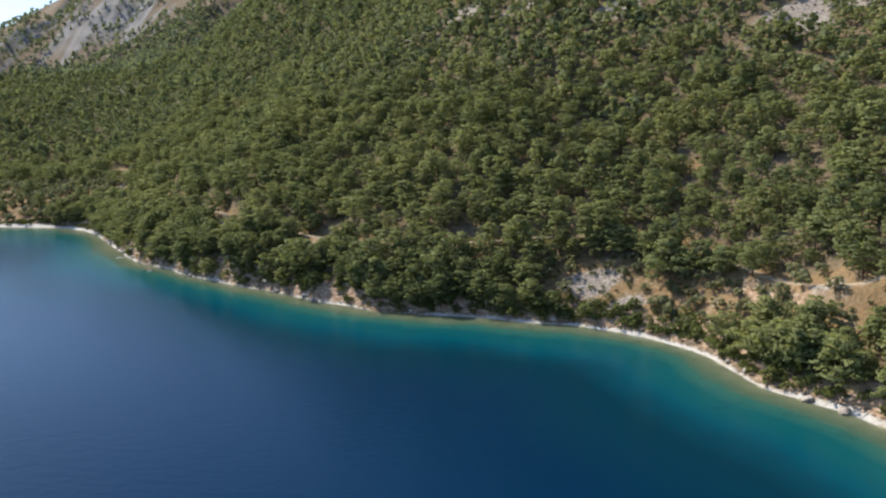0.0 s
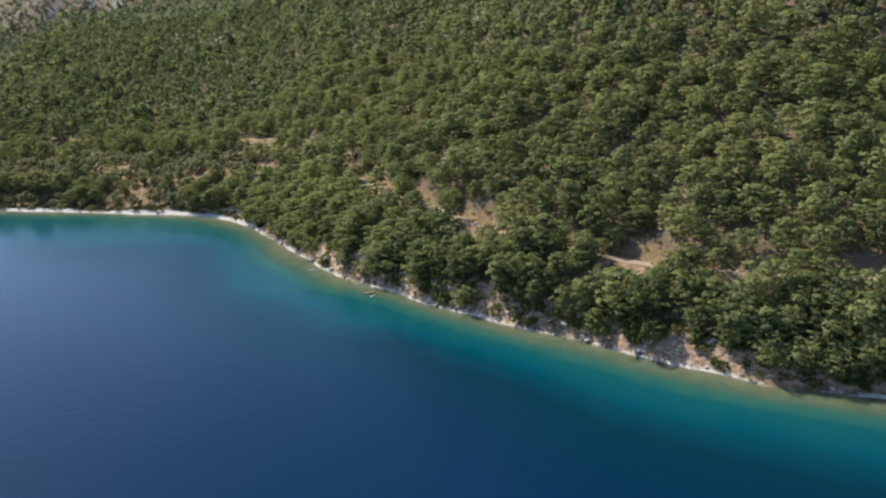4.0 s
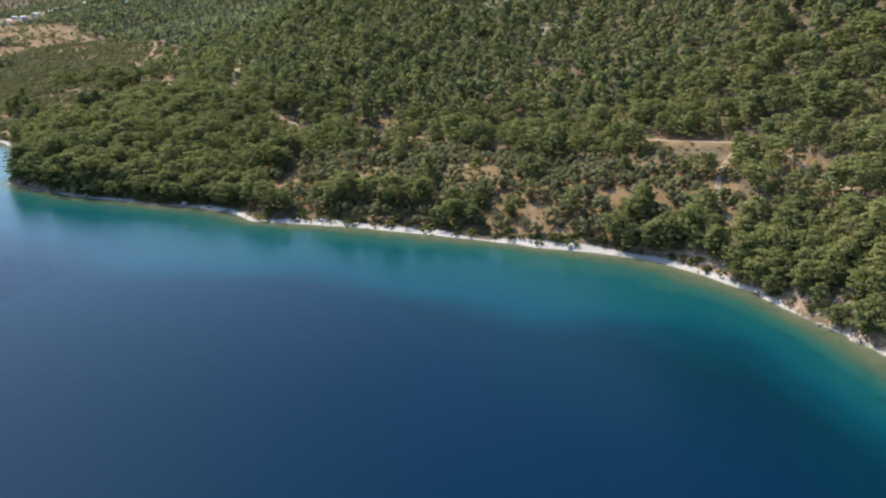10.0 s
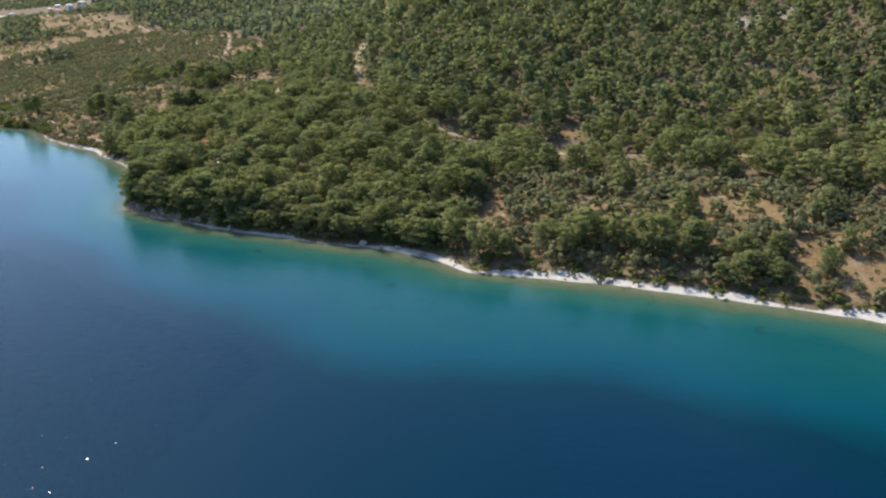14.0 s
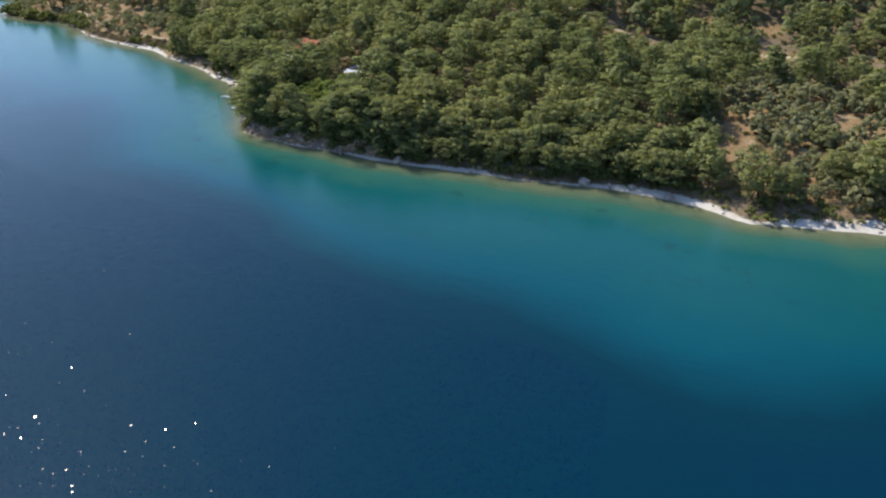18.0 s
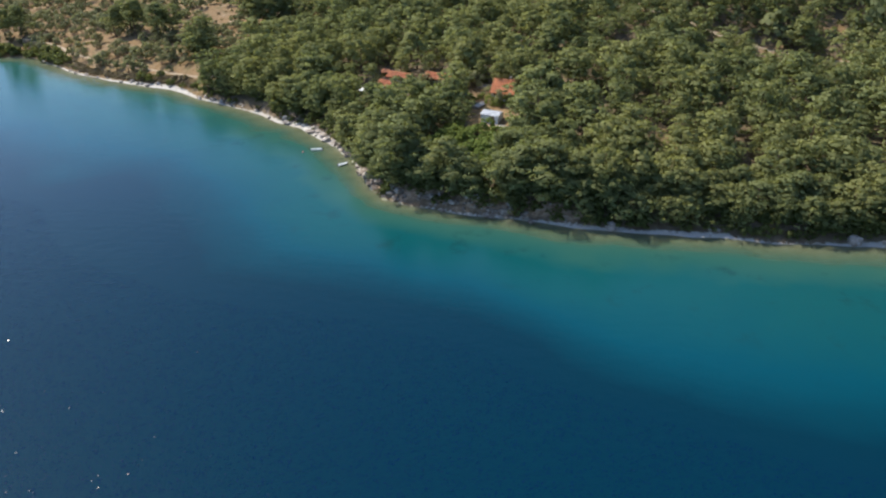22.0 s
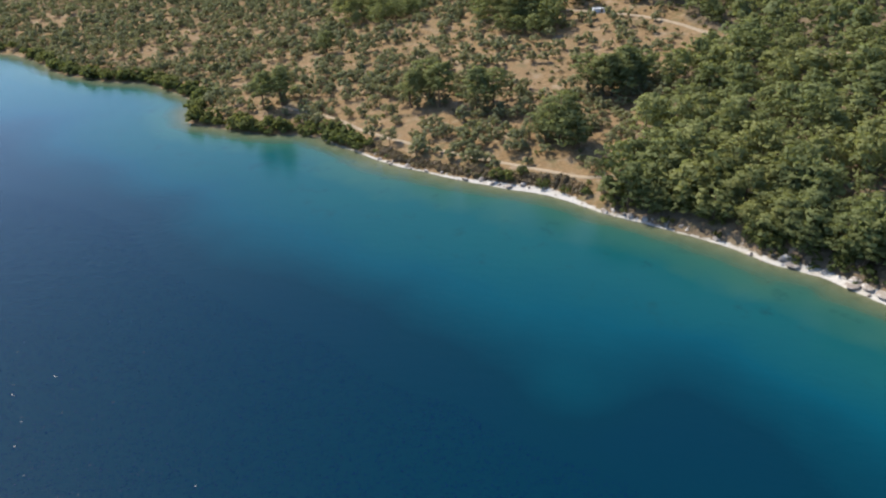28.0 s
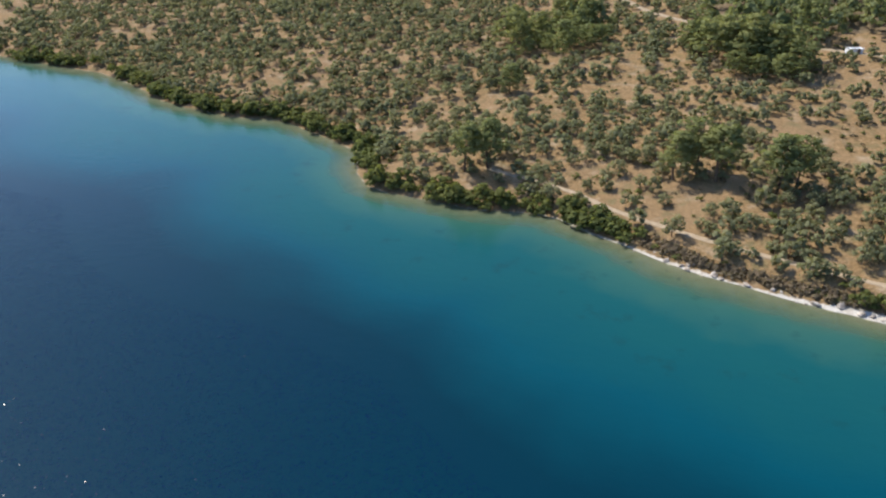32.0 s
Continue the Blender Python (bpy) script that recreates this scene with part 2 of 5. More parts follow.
# ---- the plan: shore, slopes, roads, groves ----
SHORE_EAST = np.array([
    (150, -300), (140, 60), (122, 140), (107, 176), (100.7, 187), (83.6, 207.5), (76.8, 235.6), (70.3, 247), (61.3, 256.3), (39.5, 270.5), (19.5, 275), (-1.4, 282), (-20.3, 285),
    (-39.2, 290.6), (-67.4, 306.8), (-87.8, 322.3), (-113, 335.7), (-144.5, 359), (-153, 368.5), (-182.4, 390.7), (-247, 477.3)], float)
SHORE_BAY = np.array([
    (-269, 498.4), (-278.7, 504.7), (-297.3, 509.7), (-317, 512), (-331, 511.5), (-352, 515.6), (-417.5, 519.2), (-446, 518.5), (-465, 517.3), (-474, 522.5), (-485.3, 527.9), (-497, 530.8),
    (-533.5, 532.2), (-582, 536.6), (-615.3, 543), (-630.5, 547.6), (-637.6, 551.2), (-643.9, 557.9), (-653.9, 581), (-660, 590.3), (-680.4, 614.1), (-691.8, 620.5), (-708.4, 636), (-732.5, 648.1)], float)
SHORE_WEST = np.array([
    (-748.8, 661.3), (-774, 668.9), (-805, 683.2), (-837.5, 709.1), (-844, 711.6), (-864.3, 712.6), (-891.4, 720.8), (-897.6, 724.5), (-904, 734.5), (-908, 752.4), (-912.3, 757.8), (-938, 778),
    (-946, 783), (-971, 785.6), (-1000, 798), (-1011, 804.7), (-1025, 817.7), (-1056.5, 839.6), (-1092.4, 850.5), (-1130, 862), (-1300, 950), (-1700, 1100), (-2600, 1500)], float)
SHORE = np.vstack([SHORE_EAST, SHORE_BAY, SHORE_WEST])


def inside(poly, x, y):
    hit, j = np.zeros(np.shape(x), bool), len(poly) - 1
    for i in range(len(poly)):
        (xi, yi), (xj, yj) = poly[i], poly[j]
        hit ^= ((yi > y) != (yj > y)) & (x < (xj - xi) * (y - yi) / (yj - yi + 1e-12) + xi)
        j = i
    return hit


def to_line(line, x, y):
    """The distance to a line of points, and the place along it (in pieces)."""
    best, along = np.full(np.shape(x), 1e9), np.zeros(np.shape(x))
    for i in range(len(line) - 1):
        (ax, ay), (bx, by) = line[i], line[i + 1]
        dx, dy = bx - ax, by - ay
        t = np.clip(((x - ax) * dx + (y - ay) * dy) / (dx * dx + dy * dy), 0, 1)
        d = np.hypot(x - ax - t * dx, y - ay - t * dy)
        near = d < best
        best, along = np.where(near, d, best), np.where(near, i + t, along)
    return best, along


SEA = [*map(tuple, SHORE), (-2600, -3000), (150, -3000)]


def grain(x, y, size, seed=0):
    """Smooth noise from -1 to 1 with lumps of that size."""
    rng = np.random.RandomState(seed + 11)
    table = rng.uniform(-1, 1, (64, 64))
    u, v = np.asarray(x) / size, np.asarray(y) / size
    i, j = np.floor(u).astype(int), np.floor(v).astype(int)
    fu, fv = u - i, v - j
    fu, fv = fu * fu * (3 - 2 * fu), fv * fv * (3 - 2 * fv)
    a, b = table[i % 64, j % 64], table[(i + 1) % 64, j % 64]
    c, d = table[i % 64, (j + 1) % 64], table[(i + 1) % 64, (j + 1) % 64]
    return (a * (1 - fu) + b * fu) * (1 - fv) + (c * (1 - fu) + d * fu) * fv


def fractal(x, y, size, seed=0, octaves=4):
    return sum(grain(x, y, size / 2 ** o, seed + o) * 0.5 ** o for o in range(octaves))


def inland(x, y):
    """Metres from the water's edge, minus out at sea, with the small in and out of the edge."""
    d, _ = to_line(SHORE, x, y)
    return np.where(inside(SEA, x, y), -d, d) + 0.9 * fractal(x, y, 13, 3, 3) * np.clip(1 - d / 60, 0, 1)


def smooth(a, b, v):
    t = np.clip((v - a) / (b - a), 0, 1)
    return t * t * (3 - 2 * t)


KEYS_X = [-1400, -1000, -850, -760, -680, -600, -520, -430, -330, -260, -200, -120, -30, 60, 150]
BANK = [0.8, 0.8, 1.0, 1.2, 2.5, 3.2, 2.0, 1.0, 1.0, 3, 6, 5.5, 3.2, 1.6, 2]
LOW = [.08, .09, .12, .14, .15, .22, .14, .09, .18, .36, .5, .57, .55, .58, .66]
HIGH = [.08, .1, .12, .15, .2, .33, .32, .32, .35, .42, .5, .5, .55, .6, .66]
BEACH = [0.3, 0.3, 0.5, 2.4, 3.6, 1.2, 2.8, 6.4, 4.2, 2.8, 1.2, 1.2, 1.3, 2.0, 1.5]
DEEP = [18, 18, 18, 18, 18, 18, 20, 26, 40, 44, 44, 44, 44, 44, 44]
RISE = [7, 7, 7, 7, 5, 4, 5, 7, 7, 5, 4.4, 4.4, 5, 7, 7]
REACH = [150, 150, 180, 200, 220, 240, 260, 290, 340, 420, 520, 640, 700, 700, 700]
SHELF_X = [-1400, -1000, -900, -850, -780, -745, -713, -690, -640, -610, -590, -560, -530, -480, -370, -320, -256, -220, -190, -150, -100, -50, 0, 50, 150]
SHELF = [75, 70, 58, 72, 80, 74, 62, 52, 38, 40, 50, 60, 67, 73, 67, 74, 34, 42, 36, 25, 31, 33, 36, 38, 40]  # how far out the bed drops away


def beach_width(x, y):
    rocky = 1 - 0.75 * np.exp(-((x + 632) / 27) ** 2)  # ledges in place of pebbles round the point
    return rocky * np.interp(x, KEYS_X, BEACH) * np.clip(0.95 + 0.6 * grain(x, y, 29, 5) + 0.4 * grain(x, y, 11, 6), 0.08, 3)


def slope_height(x, y, d):
    up = np.maximum(d, 0)
    wide = beach_width(x, y)
    h = 0.11 * np.minimum(up, wide) + np.interp(x, KEYS_X, BANK) * (1 + 0.35 * grain(x, y, 23, 8)) * smooth(wide, wide + np.interp(x, KEYS_X, RISE), up)
    h = h + np.interp(x, KEYS_X, LOW) * np.minimum(up, 120) + np.interp(x, KEYS_X, HIGH) * np.minimum(np.maximum(up - 120, 0), np.interp(x, KEYS_X, REACH)) + 0.03 * np.clip(up - 500, 0, 4000)
    h = h + fractal(x, y, 60, 20) * 2.2 * smooth(8, 60, up) + fractal(x, y, 260, 30) * 12 * smooth(120, 420, up)
    ridge = 560 * np.exp(-((x + 850) / 760) ** 2 - ((y - 2500) / 720) ** 2) + 330 * np.exp(-((x - 500) / 700) ** 2 - ((y - 1500) / 600) ** 2)
    ridge = ridge + 300 * np.exp(-((x + 2700) / 1300) ** 2 - ((y - 3400) / 650) ** 2)
    h = h + smooth(0, 45, up) * ridge * (1 + 0.22 * fractal(x, y, 330, 41, 5) - 0.12 * np.abs(fractal(x, y, 120, 43, 3)))
    out = np.maximum(-d, 0)
    shelf = np.interp(x, SHELF_X, SHELF) * (1 + 0.12 * grain(x, y, 70, 51) + 0.08 * grain(x, y, 24, 52))
    drop = 9 * np.log1p(np.exp(np.clip((out - shelf) / 9, -30, 30)))  # the shelf rounds off into the deep
    u = np.minimum(out / shelf, 1)
    near = np.interp(x, [-320, -250, -90, 40], [0.085, 0.034, 0.030, 0.040])
    bed = -(near * np.minimum(out, shelf) + (8.0 - near * shelf) * u ** 3.2 + 0.55 * np.minimum(drop, np.interp(x, KEYS_X, DEEP)) + 0.02 * np.clip(out - shelf - 36, 0, 400))
    return np.where(d > 0, h, bed)


ROADS = [
    [(150, 215), (117, 224), (110, 231), (94, 270), (80, 287), (64, 302), (28, 313), (-8, 317), (-43, 327), (-73, 343), (-103, 362), (-125, 380), (-145, 403), (-168, 433), (-196, 478),
     (-222, 524), (-231, 542), (-249, 568), (-283, 590), (-330, 622), (-390, 641), (-436, 643), (-488, 651), (-520, 659), (-577, 699), (-620, 728), (-659, 740), (-676, 770), (-697, 800),
     (-747, 833), (-775, 862), (-800, 892), (-850, 990), (-920, 1089), (-1100, 1220), (-1279, 1339)],
    [(-577, 699), (-596, 733), (-622, 800), (-628, 859), (-655, 950), (-724, 1104)],
    [(-248, 566), (-256, 545), (-257, 520), (-252, 512)],
    [(-860, 734), (-837, 724), (-822, 711), (-811, 703), (-793, 692), (-776, 684), (-760, 677), (-748, 671), (-738, 666), (-728, 667)],
]
ROAD_WIDE = [4.2, 4.8, 2.6, 2.4]


def resample(line, step):
    p = np.array(line, float)
    q = [p[0]]
    for i in range(len(p) - 1):  # a Catmull-Rom curve through the points
        a, b, c, e = p[max(i - 1, 0)], p[i], p[i + 1], p[min(i + 2, len(p) - 1)]
        n = max(1, int(np.linalg.norm(c - b) / step))
        for k in range(1, n + 1):
            t = k / n
            q.append(0.5 * (2 * b + (c - a) * t + (2 * a - 5 * b + 4 * c - e) * t * t + (3 * b - a - 3 * c + e) * t ** 3))
    return np.array(q)


ROAD_LINES = [resample(r, 5.0) for r in ROADS]
ROAD_HEIGHTS = []
for line in ROAD_LINES:
    z = slope_height(line[:, 0], line[:, 1], inland(line[:, 0], line[:, 1]))
    pad = np.pad(z, 4, mode="edge")
    ROAD_HEIGHTS.append(np.convolve(pad, np.ones(9) / 9, "valid"))

YARD = [(-611, 578), (-603, 578), (-600, 590), (-602, 601), (-614, 605), (-616, 598), (-610, 594)]
HOMES = [(-605, 611, 4), (-605, 606, 4.5), (-629, 623, 5.5), (-644.6, 629, 5), (-649, 625.5, 4.5), (-651, 637, 4.5), (-656.5, 624, 4.5), (-608, 586, 8), (-611, 598, 4.5), (-647, 613, 3), (-627, 610, 3), (-723, 830, 7), (85, 281, 2.5), (-616, 613, 6), (-584, 684, 6)]
GROVE_BAY = [(-486, 536), (-480, 558), (-470, 598), (-395, 616), (-357, 598), (-300, 574), (-264, 560), (-250, 540), (-248, 512), (-290, 518), (-449, 528)]
GROVE_EAST = [(24, 284), (34, 301), (63, 292), (88, 265), (103, 254), (116, 240), (118, 228), (122, 212), (111, 205), (100, 217), (91, 229), (80, 240), (60, 262)]
GROVE_WEST = [(-735, 648), (-722, 671), (-720, 695), (-710, 712), (-700, 737), (-684, 765), (-690, 812), (-735, 850), (-770, 880), (-770, 905), (-740, 918), (-830, 1000), (-1000, 1180),
              (-1400, 1420), (-2200, 1700), (-2600, 1500), (-1700, 1050), (-1100, 850), (-900, 715)]
SCREES = [(-40, 556, 30, 9), (2, 552, 22, 11), (88, 474, 15, 9), (112, 482, 16, 10), (190, 402, 34, 20), (160, 436, 20, 10), (-404, 849, 34, 12), (-440, 897, 30, 12), (-120, 610, 26, 9),
          (-350, 780, 26, 9), (-560, 760, 8, 5), (40, 520, 20, 8), (50, 285, 13, 6), (59, 271, 9, 4), (110, 231, 5, 3)]


BARE = [(-139, 398, 4.5), (-122, 377, 3.5), (-168, 428, 2), (-260, 576, 5), (-64, 341, 3.5), (114.5, 233, 4), (115, 216, 4.5), (-447, 666, 6), (-475, 674, 4), (-468, 558, 6),
        (-609.5, 557, 3.5), (-686, 781, 7), (96, 329, 4), (-372, 578, 6), (-332, 535, 6), (-385, 578, 4), (-362, 571, 5), (-351, 545, 4),
        (-416, 556, 4), (-430, 580, 4.5), (-229, 525, 4), (-254, 510, 4.5), (-557, 575, 4), (-587, 713, 5), (-300, 545, 4)]  # small bare patches of earth


# where the track shows between the crowns
VISTAS = [(-73, 343), (-64, 339), (-38, 325), (-8, 317), (28, 313), (-125, 381), (-256, 573), (-266, 580), (-277, 587), (-488, 651), (-497, 653), (-506, 655), (-437, 643),
          (-447, 645), (-412, 642), (-580, 705), (-584, 713), (-588, 721), (-592, 729), (-596, 737), (-622, 802), (-624, 813), (-625, 824),
          (-626, 835), (-627, 846), (-628, 857), (-560, 650)]
# where the bank is a bare tan cliff
CLIFFS = [(-92, 334, 4), (-61, 309, 5), (-52, 303, 3.5), (-193, 413, 6.5), (-183, 400, 5), (-173, 389, 4.5), (-222, 450, 4), (-150, 372, 4), (104, 192, 6), (-120, 347, 4)]


def near_road(x, y):
    best, height, wide = np.full(np.shape(x), 1e9), np.zeros(np.shape(x)), np.ones(np.shape(x))
    for line, z, w in zip(ROAD_LINES, ROAD_HEIGHTS, ROAD_WIDE):
        box = (x > line[:, 0].min() - 15) & (x < line[:, 0].max() + 15) & (y > line[:, 1].min() - 15) & (y < line[:, 1].max() + 15)
        if not np.any(box):
            continue
        d, a = to_line(line, x[box], y[box])
        hh = np.interp(a, np.arange(len(z)), z)
        old = best[box]
        closer = d < old
        best[box] = np.where(closer, d, old)
        height[box] = np.where(closer, hh, height[box])
        wide[box] = np.where(closer, w, wide[box])
    return best, height, wide


def ground_height(x, y):
    x, y = np.atleast_1d(np.asarray(x, float)), np.atleast_1d(np.asarray(y, float))
    h = slope_height(x, y, inland(x, y))
    d, z, w = near_road(x, y)
    k = 1 - smooth(w * 0.65, w * 0.65 + 5, d)
    return h * (1 - k) + z * k


def scree(x, y):
    best = np.zeros(np.shape(x))
    wob = 0.5 * fractal(x, y, 14, 60, 3)
    for cx, cy, rx, ry in SCREES:
        best = np.maximum(best, 1 - smooth(0.75, 1.25, np.hypot((x - cx) / rx, (y - cy) / ry) + wob))
    return best


# ---- large structure ----
def axis(lo, hi, step, far_lo, far_hi, grow=1.16):
    mid = list(np.arange(lo, hi + step / 2, step))
    s, a = step, lo
    left = []
    while a > far_lo:
        s *= grow
        a -= s
        left.append(a)
    s, b = step, mid[-1]
    right = []
    while b < far_hi:
        s *= grow
        b += s
        right.append(b)
    return np.array(left[::-1] + mid + right)


def sheet(name, xs, ys, z, keep, material, attrs):
    """A grid mesh with its faces where keep is true, and float attributes on its points."""
    gx, gy = (xs, ys) if xs.ndim == 2 else np.meshgrid(xs, ys, indexing="ij")
    nx, ny = gx.shape
    idx = np.arange(nx * ny).reshape(nx, ny)
    quads = np.stack([idx[:-1, :-1], idx[1:, :-1], idx[1:, 1:], idx[:-1, 1:]], -1)
    ok = keep[:-1, :-1] | keep[1:, :-1] | keep[1:, 1:] | keep[:-1, 1:]
    quads = quads[ok]
    used = np.unique(quads)
    back = np.zeros(nx * ny, int)
    back[used] = np.arange(len(used))
    co = np.stack([gx, gy, z], -1).reshape(-1, 3)[used]
    me = bpy.data.meshes.new(name)
    me.vertices.add(len(used)), me.loops.add(quads.size), me.polygons.add(len(quads))
    me.vertices.foreach_set("co", co.astype(np.float32).ravel())
    me.loops.foreach_set("vertex_index", back[quads].ravel().astype(np.int32))
    me.polygons.foreach_set("loop_start", np.arange(0, quads.size, 4, dtype=np.int32))
    me.polygons.foreach_set("use_smooth", np.ones(len(quads), bool))
    for key, val in attrs.items():
        me.attributes.new(key, "FLOAT", "POINT").data.foreach_set("value", val.reshape(-1)[used].astype(np.float32))
    me.materials.append(material)
    me.update()
    me.validate()
    return new(name, me)


xs = axis(-1130, 240, 2.5, -4300, 3200)
ys = axis(150, 905, 2.5, -700, 4300)
GX, GY = np.meshgrid(xs, ys, indexing="ij")
D = inland(GX, GY)
for _ in range(2):  # draw the nearest points onto the water's edge, so that it is a clean line
    close = np.where(np.abs(D) < 1.4)
    cx, cy, e = GX[close], GY[close], 0.25
    dx, dy = (inland(cx + e, cy) - inland(cx - e, cy)) / (2 * e), (inland(cx, cy + e) - inland(cx, cy - e)) / (2 * e)
    n2 = np.maximum(dx * dx + dy * dy, 0.3)
    GX[close], GY[close] = cx - dx * D[close] / n2, cy - dy * D[close] / n2
    D[close] = inland(GX[close], GY[close])
HGT = ground_height(GX.ravel(), GY.ravel()).reshape(GX.shape)
rd, _, rw = near_road(GX.ravel(), GY.ravel())
rd, rw = rd.reshape(GX.shape), rw.reshape(GX.shape)
gz_x, gz_y = np.gradient(HGT, xs, ys)
STEEP = np.hypot(gz_x, gz_y)
grove = inside(GROVE_BAY, GX, GY) | inside(GROVE_EAST, GX, GY) | inside(GROVE_WEST, GX, GY)
wide = beach_width(GX, GY)
dry = np.where(grove, 0.95, 0.12 + 0.25 * grain(GX, GY, 40, 71)) + 0.9 * (1 - smooth(0, 2.5, rd - rw)) * (rd < 30)
dry = np.maximum(dry, np.max([(np.hypot(GX - a, GY - b) < c + 1.5) * 1.0 for a, b, c in BARE], axis=0))
dry = np.maximum(dry, np.max([inside(YARD, GX, GY) * 1.0] + [(np.hypot(GX - a, GY - b) < c + 1) * 1.0 for a, b, c in HOMES], axis=0))
tag = {
    "dry": np.clip(dry, 0, 1),
    "rock": np.clip(scree(GX, GY), 0, 1),
    "crag": np.clip(smooth(0.60, 0.9, STEEP) * smooth(500, 900, D), 0, 1),
    "cliff": smooth(0.62, 0.95, STEEP) * (1 - smooth(18, 34, D)) * (D > 0),
    "beach": wide,
    "inland": np.clip(D, -20, 60),
}
ground = tagged(sheet("ground", GX, GY, HGT, D > -230, GROUND, tag), "wooded limestone hillside with dry earth, scree and pebble beaches", "ground", kind="structure")

wx = axis(-1130, 240, 3.0, -4300, 3200)
wy = axis(140, 905, 3.0, -2500, 1300)
WX, WY = np.meshgrid(wx, wy, indexing="ij")
WD = inland(WX, WY)
depth = np.where(WD > 0, -0.1 * WD, np.clip(-slope_height(WX, WY, WD), 0, 60))
tagged(sheet("water", wx, wy, np.zeros(WX.shape), WD < 14, WATER, {"depth": depth}), "calm sea, turquoise over the shallows and deep blue offshore", "sea", kind="structure")


def m_ripple():
    k = Mat("ripple_water", 0.09, 0.17)
    k.b.inputs["IOR"].default_value = 1.333
    k.color((0.0004, 0.0135, 0.046))
    return k.m


def wavelets(seed):
    """Small tilted facets of ripples on the deep water, which catch the sun."""
    r = np.random.RandomState(seed)
    n = 150000
    x = r.uniform(-1010, -500, n)
    y = np.interp(x, [-1010, -845, -500], [590, 500, 300]) + r.uniform(10, 150, n)
    ok = inland(x, y) < -np.interp(x, SHELF_X, SHELF) - 22
    x, y = x[ok], y[ok]
    n = len(x)
    tilt = r.normal(size=(n, 2)) * math.tan(radians(4.3))
    half, turn = r.uniform(0.10, 0.20, n), r.uniform(0, 6.28, n)
    corner = np.stack([np.stack([np.cos(turn + a), np.sin(turn + a)], 1) for a in (0, 1.3, 3.0, 4.5)], 1) * half[:, None, None]
    z = 0.03 + (corner * tilt[:, None, :]).sum(2)
    co = np.concatenate([corner + np.stack([x, y], 1)[:, None, :], z[..., None]], 2)
    me = bpy.data.meshes.new("wavelets")
    me.vertices.add(n * 4), me.loops.add(n * 4), me.polygons.add(n)
    me.vertices.foreach_set("co", co.astype(np.float32).ravel())
    me.loops.foreach_set("vertex_index", np.arange(n * 4, dtype=np.int32))
    me.polygons.foreach_set("loop_start", np.arange(0, n * 4, 4, dtype=np.int32))
    me.materials.append(m_ripple())
    me.update()
    return tagged(new("wavelets", me), "tiny ripples that glint on the deep blue water", "ripples", kind="stuff")


wavelets(77)


def road_mesh(name, line, wide, label):
    t = np.gradient(line, axis=0)
    n = np.stack([-t[:, 1], t[:, 0]], 1) / np.linalg.norm(t, axis=1)[:, None]
    offs = np.array([-0.5, -0.46, -0.25, 0, 0.25, 0.46, 0.5])
    lift = np.array([-0.5, 0.10, 0.05, 0.13, 0.05, 0.10, -0.5])
    rng = np.random.RandomState(len(line))
    w = wide * (1 + 0.18 * rng.uniform(-1, 1, len(line)))
    p = line[:, None, :] + n[:, None, :] * (offs[None, :] * w[:, None])[..., None]
    mid = ground_height(line[:, 0], line[:, 1])
    z = mid[:, None] + lift[None, :] + 0.05
    k = len(offs)
    co = np.concatenate([p, z[..., None]], -1).reshape(-1, 3)
    faces = [(i * k + j, i * k + j + 1, (i + 1) * k + j + 1, (i + 1) * k + j) for i in range(len(line) - 1) for j in range(k - 1)]
    me = bpy.data.meshes.new(name)
    me.from_pydata(co.tolist(), [], faces)
    me.materials.append(DUST)
    for f in me.polygons:
        f.use_smooth = True
    return tagged(new(name, me), label, "dirt road", kind="structure")


for line, w, text in zip(ROADS, ROAD_WIDE, ("pale dusty track cut into the wooded slope", "pale dirt track climbing between pines", "narrow pale path down through the olive grove", "narrow earth path above the beach")):
    fine = resample(line, 2.0)
    road_mesh("road", fine, w, text)


# ---- builders ----
def part(name, bm, material, parent=None, label="", smooth_it=False):
    me = bpy.data.meshes.new(name)
    bm.to_mesh(me)
    bm.free()
    me.materials.append(material)
    if smooth_it:
        for f in me.polygons:
            f.use_smooth = True
    ob = new(name, me)
    if parent:
        ob.parent = parent
    if label:
        tagged(ob, label)
    return ob


def tube(bm, points, radii, sides=7):
    """A tapered, bent limb through the points."""
    rings = []
    for i, (p, r) in enumerate(zip(points, radii)):
        a = Vector(points[min(i + 1, len(points) - 1)]) - Vector(points[max(i - 1, 0)])
        q = a.to_track_quat("Z", "Y")
        rings.append([bm.verts.new(Vector(p) + q @ Vector((r * math.cos(t), r * math.sin(t), 0))) for t in (2 * math.pi * k / sides for k in range(sides))])
    for a, b in zip(rings, rings[1:]):
        for k in range(sides):
            bm.faces.new((a[k], a[(k + 1) % sides], b[(k + 1) % sides], b[k]))
    bm.faces.new(rings[-1])
    return bm


def box(bm, x, y, z, lx, ly, lz, m=None):
    """A block with its base centre at x, y, z."""
    r = bmesh.ops.create_cube(bm, size=1, matrix=(m or Matrix()) @ Matrix.Translation((x, y, z + lz / 2)) @ Matrix.Diagonal((lx, ly, lz, 1)))
    return r["verts"]


